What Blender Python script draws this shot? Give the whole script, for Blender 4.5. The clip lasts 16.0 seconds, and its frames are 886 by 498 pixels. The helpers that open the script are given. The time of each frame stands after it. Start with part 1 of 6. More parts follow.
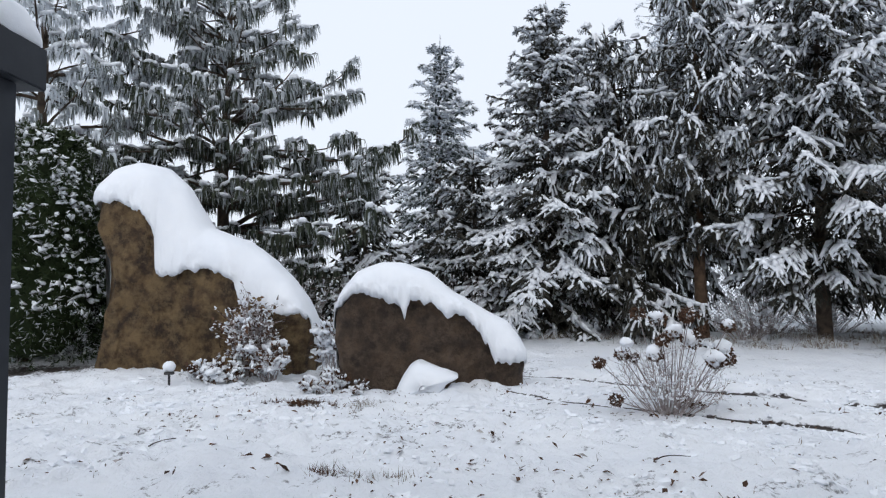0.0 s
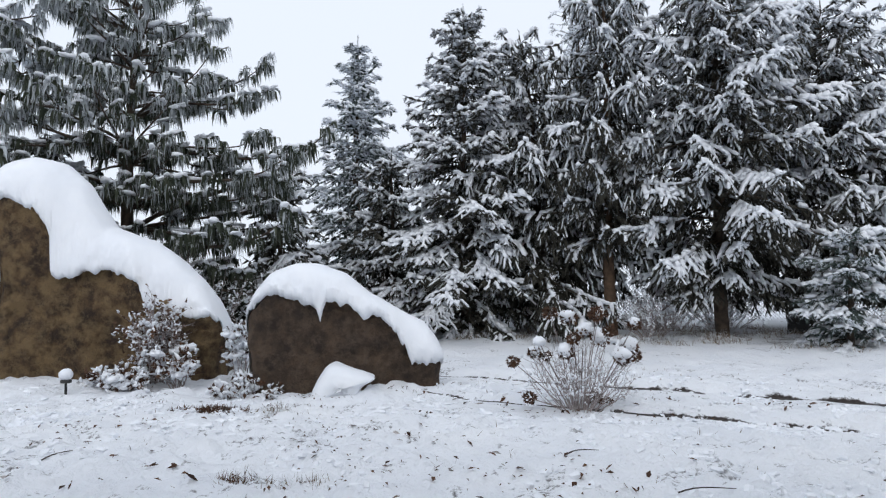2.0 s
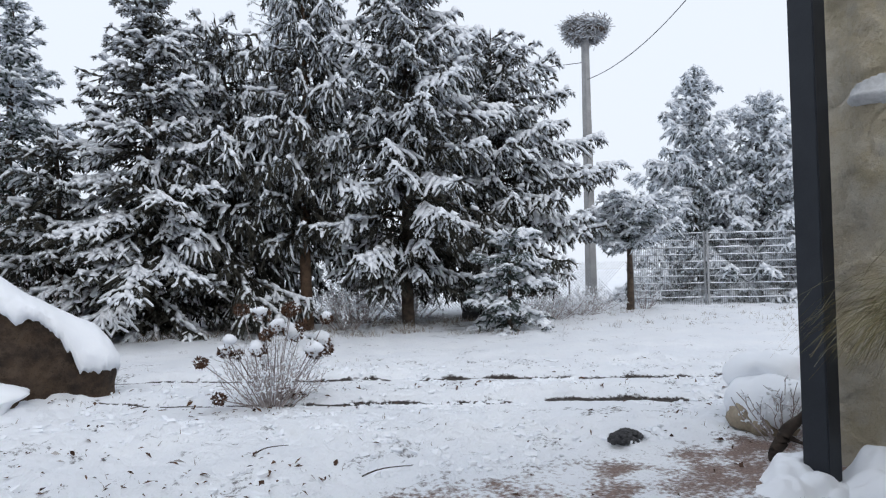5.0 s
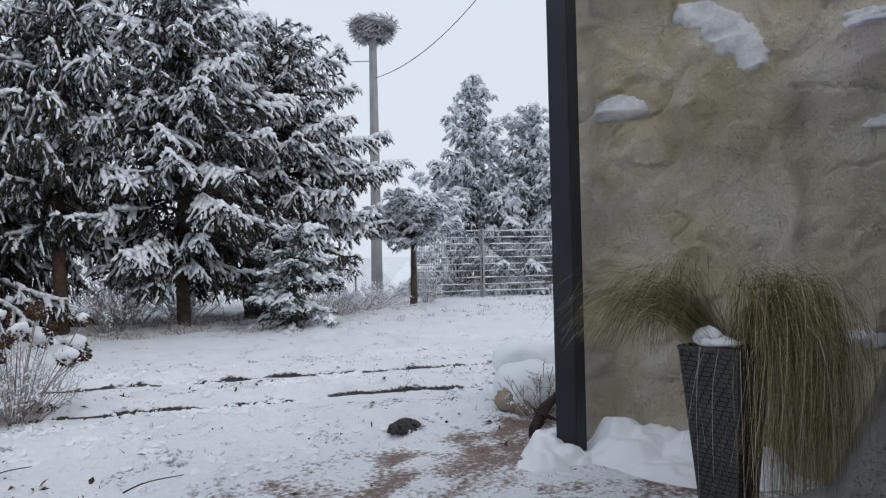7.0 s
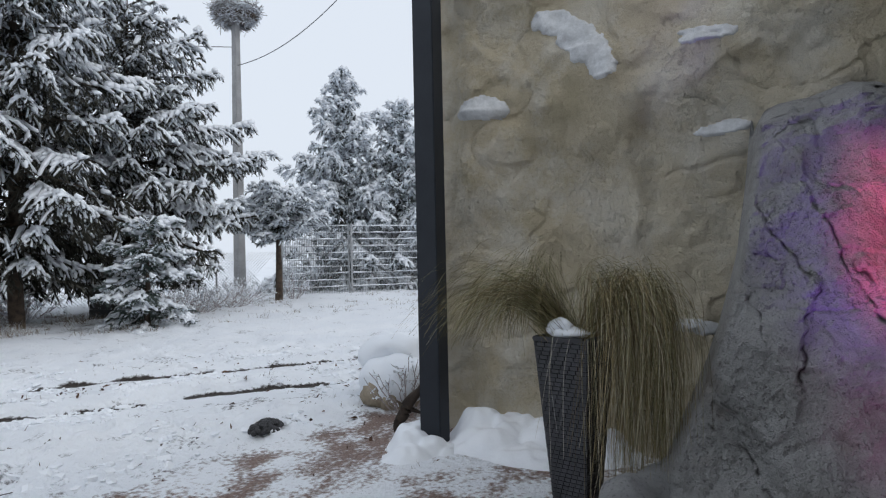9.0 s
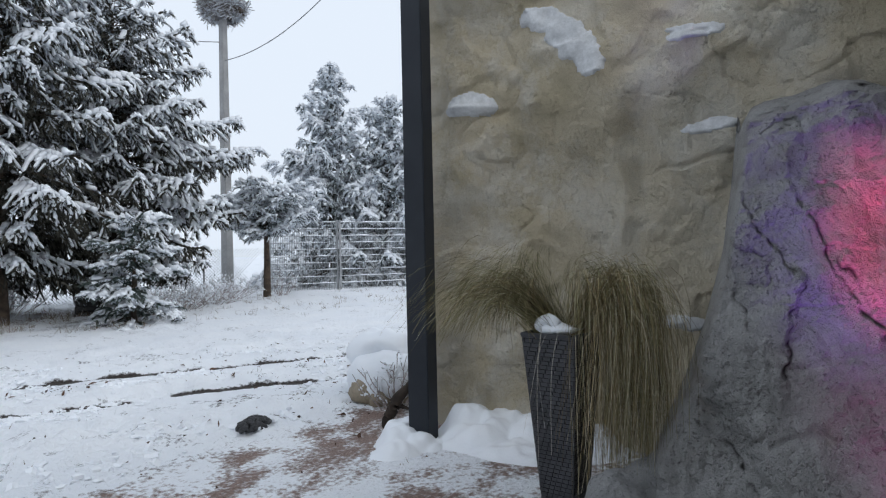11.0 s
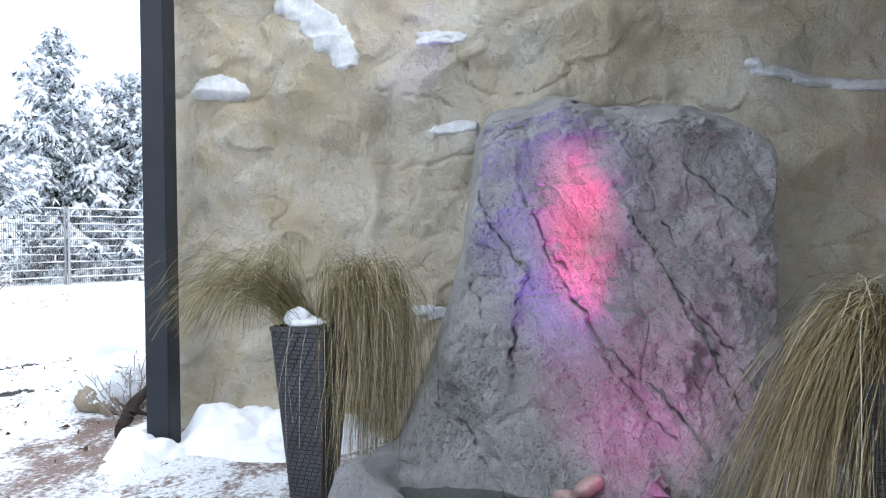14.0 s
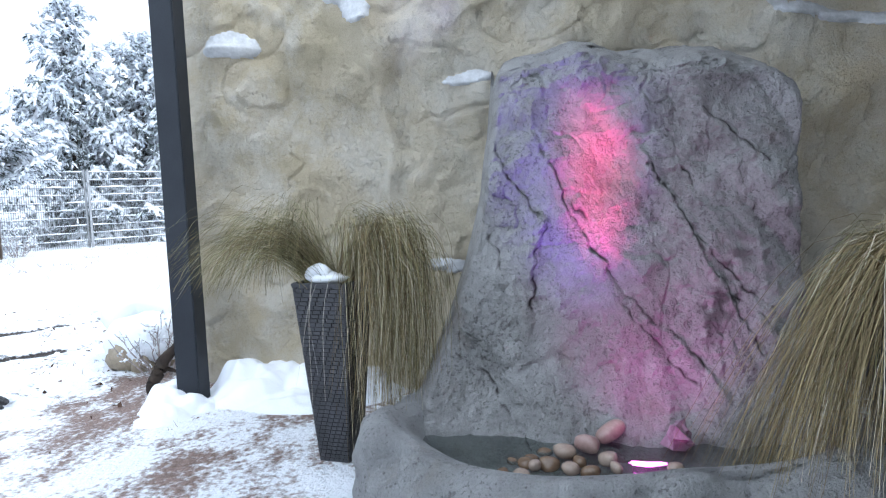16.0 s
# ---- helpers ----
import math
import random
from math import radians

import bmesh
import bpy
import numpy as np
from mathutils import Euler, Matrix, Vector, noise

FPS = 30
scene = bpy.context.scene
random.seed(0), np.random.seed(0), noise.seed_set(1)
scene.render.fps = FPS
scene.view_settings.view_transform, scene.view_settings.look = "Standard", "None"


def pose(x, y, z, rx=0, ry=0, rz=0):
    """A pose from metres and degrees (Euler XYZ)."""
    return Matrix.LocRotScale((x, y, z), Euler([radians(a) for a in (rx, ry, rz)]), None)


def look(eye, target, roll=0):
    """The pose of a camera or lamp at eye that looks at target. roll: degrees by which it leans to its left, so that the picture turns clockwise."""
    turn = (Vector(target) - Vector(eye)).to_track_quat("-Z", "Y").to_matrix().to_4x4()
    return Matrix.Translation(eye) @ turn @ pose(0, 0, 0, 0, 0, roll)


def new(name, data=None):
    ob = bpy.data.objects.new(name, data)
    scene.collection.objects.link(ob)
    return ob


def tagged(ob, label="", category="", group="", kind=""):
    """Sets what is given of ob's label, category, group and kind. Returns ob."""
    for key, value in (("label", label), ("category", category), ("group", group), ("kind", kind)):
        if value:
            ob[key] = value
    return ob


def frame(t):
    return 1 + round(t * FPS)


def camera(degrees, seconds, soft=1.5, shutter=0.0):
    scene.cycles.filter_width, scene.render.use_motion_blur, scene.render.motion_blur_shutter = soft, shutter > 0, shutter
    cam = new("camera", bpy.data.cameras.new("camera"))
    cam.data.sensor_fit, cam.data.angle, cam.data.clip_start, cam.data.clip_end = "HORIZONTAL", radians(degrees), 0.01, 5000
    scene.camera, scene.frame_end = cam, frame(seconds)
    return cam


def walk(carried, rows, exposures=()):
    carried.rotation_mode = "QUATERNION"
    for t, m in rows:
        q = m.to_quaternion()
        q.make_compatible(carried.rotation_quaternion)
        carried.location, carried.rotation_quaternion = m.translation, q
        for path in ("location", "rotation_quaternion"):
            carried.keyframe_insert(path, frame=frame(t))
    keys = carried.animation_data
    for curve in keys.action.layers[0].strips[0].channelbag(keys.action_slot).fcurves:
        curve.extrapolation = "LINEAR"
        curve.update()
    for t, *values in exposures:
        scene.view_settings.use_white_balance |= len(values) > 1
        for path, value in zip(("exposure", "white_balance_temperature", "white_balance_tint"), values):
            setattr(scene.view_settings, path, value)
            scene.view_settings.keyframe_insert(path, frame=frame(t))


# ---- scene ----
EXPOSURES = [(0.0, 0.03, 6500, 10), (5.0, 0.05, 6500, 10), (7.5, -0.22, 6500, 10), (8.5, -0.16, 6500, 9), (11.0, -0.04, 6400, 8), (12.0, 0.22, 6050, 6),
             (12.5, 0.48, 6150, 7), (13.0, 0.78, 6350, 10), (13.5, 1.10, 6300, 10), (14.0, 1.30, 6250, 9), (15.0, 1.36, 6100, 8), (15.5, 1.28, 5950, 7), (16.0, 1.28, 5950, 7)]
# The camera turns on the spot, held a little in front of the turning point.
cam = camera(67.96, 16.0, soft=1.2)
EYE, ARM = 1.2, 0.123
# seconds, yaw, pitch, roll
PATH = [
    (0.0, 0.00, 2.72, 0.20),
    (0.5, -1.91, 2.73, 0.26),
    (1.0, -3.00, 2.86, 0.36),
    (1.5, -4.12, 2.82, 0.39),
    (2.0, -7.10, 2.76, 0.45),
    (2.5, -9.58, 2.69, 0.46),
    (3.0, -12.62, 2.64, 0.47),
    (3.5, -16.89, 2.61, 0.51),
    (4.0, -22.78, 2.37, 0.75),
    (4.5, -27.26, 2.26, 0.88),
    (5.0, -32.82, 2.03, 1.02),
    (7.5, -54.66, 1.13, 1.24),
    (8.0, -58.33, 0.97, 1.27),
    (8.5, -61.88, 0.84, 1.21),
    (11.0, -63.48, 0.31, 1.21),
    (11.5, -66.12, 0.14, 0.98),
    (12.0, -70.71, -0.01, 0.95),
    (12.5, -74.80, -0.19, 0.88),
    (13.0, -79.88, -0.42, 0.75),
    (13.5, -83.27, -0.57, 0.67),
    (14.0, -84.12, -0.67, 0.66),
    (14.5, -83.82, -0.80, 0.83),
    (15.0, -82.43, -1.09, 1.15),
    (15.5, -83.15, -4.30, 2.32),
    (16.0, -82.69, -4.74, 2.31),
]


def held(yaw, pitch, roll):
    w = radians(yaw)
    return pose(-ARM * math.sin(w), ARM * math.cos(w), EYE, 90 + pitch, roll, yaw)


walk(cam, [(t, held(yaw, pitch, roll)) for t, yaw, pitch, roll in PATH], EXPOSURES)

# ---- world and light: a bright foggy overcast sky ----
world = bpy.data.worlds.new("overcast")
scene.world = world
world.use_nodes = True
wn, wl = world.node_tree.nodes, world.node_tree.links
wn.clear()
sky = wn.new("ShaderNodeTexSky")
sky.sky_type, sky.sun_disc = "NISHITA", False
sky.sun_elevation, sky.sun_rotation = radians(28), radians(150)
sky.air_density, sky.dust_density = 1.0, 6.0
gain = wn.new("ShaderNodeMix")
gain.data_type, gain.blend_type = "RGBA", "MIX"
gain.inputs["Factor"].default_value = 0.93
gain.inputs["B"].default_value = (8.75, 9.45, 10.6, 1)   # the cloud and fog that hide the blue
back = wn.new("ShaderNodeBackground")
back.inputs["Strength"].default_value = 0.1
out = wn.new("ShaderNodeOutputWorld")
wl.new(sky.outputs["Color"], gain.inputs["A"])
wl.new(gain.outputs["Result"], back.inputs["Color"])
wl.new(back.outputs["Background"], out.inputs["Surface"])

sun_data = bpy.data.lights.new("sun", "SUN")
sun_data.energy, sun_data.angle, sun_data.color = 0.6, radians(40), (1.0, 0.97, 0.93)
sun = new("sun", sun_data)
sun.matrix_world = look((0, 0, 30), (0.35, 0.75, 29.1))


# ---- numbers ----
rng = np.random.default_rng(7)
TAB2 = rng.random((256, 256))
TAB3 = rng.random((48, 48, 48))


def smooth01(a):
    a = np.clip(a, 0, 1)
    return a * a * (3 - 2 * a)


def noise2(x, y, size, shift=0):
    """Smooth noise between -1 and 1 with features of about that size."""
    x, y = np.asarray(x) / size + 31.7 * shift + 500, np.asarray(y) / size + 17.3 * shift + 500
    i, j = np.floor(x).astype(int), np.floor(y).astype(int)
    u, v = smooth01(x - i), smooth01(y - j)
    t = lambda a, b: TAB2[a % 256, b % 256]
    return 2 * ((t(i, j) * (1 - u) + t(i + 1, j) * u) * (1 - v) + (t(i, j + 1) * (1 - u) + t(i + 1, j + 1) * u) * v) - 1


def noise3(p, size, shift=0):
    q = np.asarray(p) / size + 100 + 7.13 * shift
    i = np.floor(q).astype(int)
    w = smooth01(q - i)
    total = 0
    for a in (0, 1):
        for b in (0, 1):
            for c in (0, 1):
                k = TAB3[(i[..., 0] + a) % 48, (i[..., 1] + b) % 48, (i[..., 2] + c) % 48]
                total = total + k * (w[..., 0] if a else 1 - w[..., 0]) * (w[..., 1] if b else 1 - w[..., 1]) * (w[..., 2] if c else 1 - w[..., 2])
    return 2 * total - 1


def ridge3(p, size, shift=0):
    return 1 - 2 * np.abs(noise3(p, size, shift))


def cracks3(p, size, width, shift=0):
    """A wandering net of narrow cracks: 1 in a crack, 0 elsewhere."""
    warped = np.asarray(p) + size * 0.25 * noise3(p, size * 0.35, shift + 3)[..., None]
    return np.exp(-(noise3(warped, size, shift) / width) ** 2) * smooth01(0.6 + 1.2 * noise3(p, size * 0.8, shift + 5))


def unit(v):
    return v / np.maximum(np.linalg.norm(v, axis=-1, keepdims=True), 1e-9)


# ---- meshes ----
def mesh_of(name, verts, faces, material, smooth=True):
    me = bpy.data.meshes.new(name)
    verts = np.asarray(verts, dtype=np.float32).reshape(-1, 3)
    groups = [np.asarray(f, dtype=np.int32) for f in (faces if isinstance(faces, list) else [faces]) if len(f)]
    me.vertices.add(len(verts))
    me.vertices.foreach_set("co", verts.ravel())
    loops = np.concatenate([g.ravel() for g in groups])
    sizes = np.concatenate([np.full(len(g), g.shape[1], dtype=np.int32) for g in groups])
    me.loops.add(len(loops))
    me.loops.foreach_set("vertex_index", loops)
    me.polygons.add(len(sizes))
    me.polygons.foreach_set("loop_start", np.concatenate([[0], np.cumsum(sizes)[:-1]]).astype(np.int32))
    me.polygons.foreach_set("use_smooth", np.full(len(sizes), smooth))
    me.update(calc_edges=True)
    me.validate()
    me.materials.append(material)
    return me


def piece(name, verts, faces, material, parent=None, label="", smooth=True, at=None):
    """One mesh object, under a thing or part if given. The vertices are in the parent's space."""
    ob = new(name, mesh_of(name, verts, faces, material, smooth))
    if parent is not None:
        ob.parent = parent
    if at is not None:
        ob.matrix_basis = at
    return tagged(ob, label)


def part(name, bm, material, parent, label="", smooth=False):
    """A bmesh as one mesh object under a thing or a part."""
    me = bpy.data.meshes.new(name)
    bm.to_mesh(me)
    bm.free()
    for p in me.polygons:
        p.use_smooth = smooth
    me.materials.append(material)
    ob = new(name, me)
    if parent is not None:
        ob.parent = parent
    return tagged(ob, label)


def thing(name, m, label, category, group="", kind=""):
    ob = new(name)
    ob.empty_display_size = 0.1
    ob.matrix_basis = m
    return tagged(ob, label, category, group, kind)


def grid_faces(nu, nv, wrap_u=False, wrap_v=False):
    """Quads of a grid whose vertex (i, j) is i * nv + j."""
    i, j = np.meshgrid(np.arange(nu if wrap_u else nu - 1), np.arange(nv if wrap_v else nv - 1), indexing="ij")
    i, j = i.ravel(), j.ravel()
    a, b = (i + 1) % nu, (j + 1) % nv
    return np.stack([i * nv + j, a * nv + j, a * nv + b, i * nv + b], 1)


def box_bm(x0, y0, z0, x1, y1, z1, bevel=0.004):
    bm = bmesh.new()
    bmesh.ops.create_cube(bm, size=1.0, matrix=Matrix.LocRotScale(((x0 + x1) / 2, (y0 + y1) / 2, (z0 + z1) / 2), None, (x1 - x0, y1 - y0, z1 - z0)))
    if bevel:
        bmesh.ops.bevel(bm, geom=bm.edges[:], offset=bevel, segments=2, affect="EDGES")
    return bm


def tube(points, radii, sides=6):
    """A tapered tube along points: vertices and faces, with closed ends."""
    p = np.asarray(points, float)
    r = np.broadcast_to(np.asarray(radii, float), (len(p),))
    d = unit(np.gradient(p, axis=0))
    ref = np.where(np.abs(d[:, 2:3]) > 0.9, [[1.0, 0, 0]], [[0, 0, 1.0]])
    a = unit(np.cross(d, ref))
    b = np.cross(d, a)
    w = np.arange(sides) * 2 * np.pi / sides
    v = p[:, None] + r[:, None, None] * (np.cos(w)[None, :, None] * a[:, None] + np.sin(w)[None, :, None] * b[:, None])
    n = len(p)
    f = grid_faces(n, sides, wrap_v=True)
    v = np.concatenate([v.reshape(-1, 3), p[:1], p[-1:]])
    k = np.arange(sides)
    caps = np.concatenate([np.stack([k * 0 + n * sides, (k + 1) % sides, k], 1),
                           np.stack([k * 0 + n * sides + 1, (n - 1) * sides + k, (n - 1) * sides + (k + 1) % sides], 1)])
    return v, [f, caps]


def merge(items):
    """Joins (verts, [faces]) items into one."""
    vs, tris, quads, at = [], [], [], 0
    for v, fs in items:
        for f in fs if isinstance(fs, list) else [fs]:
            (tris if f.shape[1] == 3 else quads).append(np.asarray(f) + at)
        vs.append(v)
        at += len(v)
    return np.concatenate(vs), [np.concatenate(g) for g in (tris, quads) if g]


def ball(rings=7, sides=10):
    """A unit sphere: vertices and faces."""
    t = np.linspace(0, np.pi, rings)[1:-1]
    w = np.arange(sides) * 2 * np.pi / sides
    v = np.stack([np.sin(t)[:, None] * np.cos(w), np.sin(t)[:, None] * np.sin(w), np.cos(t)[:, None] + 0 * w], -1).reshape(-1, 3)
    n = len(t)
    f = grid_faces(n, sides, wrap_v=True)
    v = np.concatenate([v, [[0, 0, 1]], [[0, 0, -1]]])
    k = np.arange(sides)
    caps = np.concatenate([np.stack([k * 0 + n * sides, k, (k + 1) % sides], 1),
                           np.stack([k * 0 + n * sides + 1, (n - 1) * sides + (k + 1) % sides, (n - 1) * sides + k], 1)])
    return v, [f, caps]


def lump(center, size, seed, rough=0.25, rings=9, sides=14, flat=None):
    """An uneven rounded lump, flattened below at the height flat."""
    v, f = ball(rings, sides)
    c = np.asarray(center, float)
    p = v * np.asarray(size)
    p = p * (1 + rough * noise3(v + seed * 3.1, 0.8, seed)[:, None] + 0.4 * rough * noise3(v + seed, 0.3, seed + 2)[:, None])
    if flat is not None:
        p[:, 2] = np.maximum(p[:, 2], flat)
    return p + c, f


def stamp(template, centers, along, up, sx, sy, sz):
    """Copies of a template (x along, z up) at many places, joined: vertices, faces."""
    tv, tf = template
    a = unit(along)
    s = unit(np.cross(up, a))
    u = np.cross(a, s)
    v = centers[:, None] + tv[None, :, 0:1] * (a * sx[:, None])[:, None] + tv[None, :, 1:2] * (s * sy[:, None])[:, None] + tv[None, :, 2:3] * (u * sz[:, None])[:, None]
    n, k = len(centers), len(tv)
    off = (np.arange(n) * k)[:, None, None]
    return v.reshape(-1, 3), [(np.asarray(f)[None] + off).reshape(-1, f.shape[1]) for f in tf]


# ---- materials ----
def material(name, rough=0.8, metal=0.0):
    m = bpy.data.materials.new(name)
    m.use_nodes = True
    n = m.node_tree.nodes
    b = n["Principled BSDF"]
    b.inputs["Roughness"].default_value, b.inputs["Metallic"].default_value = rough, metal
    return m, n, m.node_tree.links, b


def coords(n):
    return n.new("ShaderNodeTexCoord").outputs["Object"]


def noise_node(n, l, vec, scale, detail=4.0, rough=0.6):
    t = n.new("ShaderNodeTexNoise")
    t.inputs["Scale"].default_value, t.inputs["Detail"].default_value, t.inputs["Roughness"].default_value = scale, detail, rough
    l.new(vec, t.inputs["Vector"])
    return t.outputs["Fac"]


def ramp(n, l, fac, stops):
    r = n.new("ShaderNodeValToRGB")
    e = r.color_ramp.elements
    while len(e) < len(stops):
        e.new(0.5)
    for k, (p, c) in zip(e, stops):
        k.position, k.color = p, (*c, 1) if len(c) == 3 else c
    l.new(fac, r.inputs["Fac"])
    return r.outputs["Color"]


def mix(n, l, fac, a, b, kind="MIX"):
    m = n.new("ShaderNodeMix")
    m.data_type, m.blend_type = "RGBA", kind
    for socket, value in ((m.inputs["Factor"], fac), (m.inputs["A"], a), (m.inputs["B"], b)):
        if isinstance(value, (int, float)):
            socket.default_value = value
        elif isinstance(value, tuple):
            socket.default_value = (*value, 1)
        else:
            l.new(value, socket)
    return m.outputs["Result"]


def math_node(n, l, op, a, b=0.0):
    m = n.new("ShaderNodeMath")
    m.operation = op
    for socket, value in ((m.inputs[0], a), (m.inputs[1], b)):
        if isinstance(value, (int, float)):
            socket.default_value = value
        else:
            l.new(value, socket)
    return m.outputs["Value"]


def bump(n, l, b, height, strength, distance):
    k = n.new("ShaderNodeBump")
    k.inputs["Strength"].default_value, k.inputs["Distance"].default_value = strength, distance
    l.new(height, k.inputs["Height"])
    l.new(k.outputs["Normal"], b.inputs["Normal"])


def grainy(name, dark, light, scale, rough=0.85, fine=40.0, relief=0.004, strength=0.6, metal=0.0, third=None):
    """A surface in two tones, mottled at two scales, with fine relief."""
    m, n, l, b = material(name, rough, metal)
    v = coords(n)
    big, small = noise_node(n, l, v, scale, 5), noise_node(n, l, v, fine, 4, 0.7)
    colour = ramp(n, l, big, [(0.32, dark), (0.68, light)])
    colour = mix(n, l, 0.45, colour, ramp(n, l, small, [(0.25, (0.45, 0.45, 0.45)), (0.75, (1, 1, 1))]), "MULTIPLY")
    if third:
        colour = mix(n, l, ramp(n, l, noise_node(n, l, v, scale * 2.3, 6), [(0.52, (0, 0, 0)), (0.66, (1, 1, 1))]), colour, third)
    l.new(colour, b.inputs["Base Color"])
    bump(n, l, b, small, strength, relief)
    return m


def snow_material():
    m, n, l, b = material("snow", 0.55)
    v = coords(n)
    l.new(ramp(n, l, noise_node(n, l, v, 1.7, 5), [(0.3, (0.80, 0.83, 0.88)), (0.7, (0.88, 0.90, 0.93))]), b.inputs["Base Color"])
    h = math_node(n, l, "ADD", noise_node(n, l, v, 14, 4), math_node(n, l, "MULTIPLY", noise_node(n, l, v, 90, 3), 0.35))
    bump(n, l, b, h, 0.35, 0.012)
    b.inputs["Specular IOR Level"].default_value = 0.25
    return m


def needle_material(name, dark, light, frost, amount, mist_rise=0.0):
    """Foliage whose single needles differ; a share of them is rimed, and mist is painted in as paler needles towards
    the top.
    """
    m, n, l, b = material(name, 0.75)
    g = n.new("ShaderNodeNewGeometry")
    r = g.outputs["Random Per Island"]
    v = coords(n)
    green = mix(n, l, r, dark, light)
    patch = math_node(n, l, "MULTIPLY", math_node(n, l, "SUBTRACT", noise_node(n, l, v, 1.3, 3), 0.5), 0.9)
    # paler with height: mist round the tree tops, put into the needle colour
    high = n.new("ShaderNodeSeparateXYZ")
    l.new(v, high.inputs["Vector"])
    graded = math_node(n, l, "MULTIPLY", math_node(n, l, "SUBTRACT", high.outputs["Z"], 2.0), mist_rise)
    share = math_node(n, l, "ADD", math_node(n, l, "ADD", patch, amount), graded)
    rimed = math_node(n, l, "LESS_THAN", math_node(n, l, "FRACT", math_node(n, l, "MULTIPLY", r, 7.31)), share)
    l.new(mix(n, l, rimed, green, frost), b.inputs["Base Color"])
    b.inputs["Specular IOR Level"].default_value = 0.2
    return m


def ground_material():
    """Snow, with bare ground where the coverage gives out."""
    m, n, l, b = material("snowy_ground", 0.6)
    v = coords(n)
    at = n.new("ShaderNodeAttribute")
    at.attribute_name = "bare"
    ped = n.new("ShaderNodeAttribute")
    ped.attribute_name = "paved"
    fine, grit = noise_node(n, l, v, 26, 5, 0.65), noise_node(n, l, v, 120, 3)
    snow = ramp(n, l, noise_node(n, l, v, 1.1, 5), [(0.3, (0.79, 0.82, 0.87)), (0.7, (0.88, 0.90, 0.93))])
    soil = ramp(n, l, noise_node(n, l, v, 35, 5), [(0.3, (0.016, 0.013, 0.012)), (0.7, (0.055, 0.043, 0.036))])
    paving = ramp(n, l, noise_node(n, l, v, 70, 4), [(0.3, (0.12, 0.082, 0.068)), (0.7, (0.33, 0.235, 0.20))])
    under = mix(n, l, ped.outputs["Fac"], soil, paving)
    cover = math_node(n, l, "ADD", at.outputs["Fac"], math_node(n, l, "MULTIPLY", math_node(n, l, "SUBTRACT", fine, 0.5), 1.9))
    mask = ramp(n, l, cover, [(0.38, (0, 0, 0)), (0.52, (0.45, 0.45, 0.45)), (0.78, (1, 1, 1))])
    l.new(mix(n, l, mask, snow, under), b.inputs["Base Color"])
    h = math_node(n, l, "ADD", math_node(n, l, "MULTIPLY", fine, 1.0), math_node(n, l, "MULTIPLY", grit, 0.3))
    h = math_node(n, l, "ADD", h, math_node(n, l, "MULTIPLY", noise_node(n, l, v, 9, 4, 0.6), 2.2))
    bump(n, l, b, h, 0.8, 0.028)
    b.inputs["Specular IOR Level"].default_value = 0.25
    return m



def stone_face(name, tones, scale, pale, stain, pits, relief, rough=0.9, wet=0.0, span=0.40):
    """Weathered stone or rough render: clouded tones, pale bloom, stains, small pits in crowds with shade and grime
    painted in, chipped relief, darkened cracks.
    """
    m, n, l, b = material(name, rough)
    v = coords(n)
    white, black = (1, 1, 1), (0, 0, 0)
    cloud = noise_node(n, l, v, scale, 6, 0.62)
    colour = ramp(n, l, cloud, [(0.5 + span * (k / (len(tones) - 1) - 0.5), c) for k, c in enumerate(tones)])
    bloom = ramp(n, l, noise_node(n, l, v, scale * 2.1, 7, 0.7), [(0.46, black), (0.64, (0.75, 0.75, 0.75))])
    colour = mix(n, l, bloom, colour, pale)
    spread = ramp(n, l, noise_node(n, l, v, scale * 1.3 + 0.37, 6, 0.65), [(0.56, black), (0.72, (0.6, 0.6, 0.6))])
    colour = mix(n, l, spread, colour, stain)
    grain = noise_node(n, l, v, 150, 3, 0.65)
    colour = mix(n, l, 0.38, colour, ramp(n, l, grain, [(0.30, (0.50, 0.50, 0.50)), (0.52, white)]), "MULTIPLY")
    crowd = math_node(n, l, "MULTIPLY", math_node(n, l, "SUBTRACT", noise_node(n, l, v, 3.3, 4), 0.5), 0.34)
    small = ramp(n, l, math_node(n, l, "ADD", noise_node(n, l, v, 62, 3, 0.6), crowd), [(0.33, black), (0.41, white)])
    large = ramp(n, l, math_node(n, l, "ADD", noise_node(n, l, v, 21, 5, 0.7), crowd), [(0.26, black), (0.31, white)])
    # the pits' inner shade and grime, multiplied into the colour
    colour = mix(n, l, pits, colour, ramp(n, l, small, [(0.0, (0.22, 0.21, 0.20)), (0.9, white)]), "MULTIPLY")
    colour = mix(n, l, pits, colour, ramp(n, l, large, [(0.0, (0.30, 0.28, 0.26)), (0.9, white)]), "MULTIPLY")
    dirt_and_shade = n.new("ShaderNodeAttribute")
    dirt_and_shade.attribute_name = "cracked"
    colour = mix(n, l, dirt_and_shade.outputs["Fac"], colour, (0.035, 0.030, 0.028))
    l.new(colour, b.inputs["Base Color"])
    chips = ramp(n, l, noise_node(n, l, v, 13, 6, 0.68), [(0.34, black), (0.66, white)])
    h = math_node(n, l, "ADD", math_node(n, l, "MULTIPLY", chips, 0.9), math_node(n, l, "MULTIPLY", grain, 0.75))
    h = math_node(n, l, "ADD", h, math_node(n, l, "ADD", math_node(n, l, "MULTIPLY", small, 0.5), math_node(n, l, "MULTIPLY", large, 0.7)))
    bump(n, l, b, h, 1.0, relief)
    if wet:
        b.inputs["Coat Weight"].default_value, b.inputs["Coat Roughness"].default_value = wet, 0.25
    return m


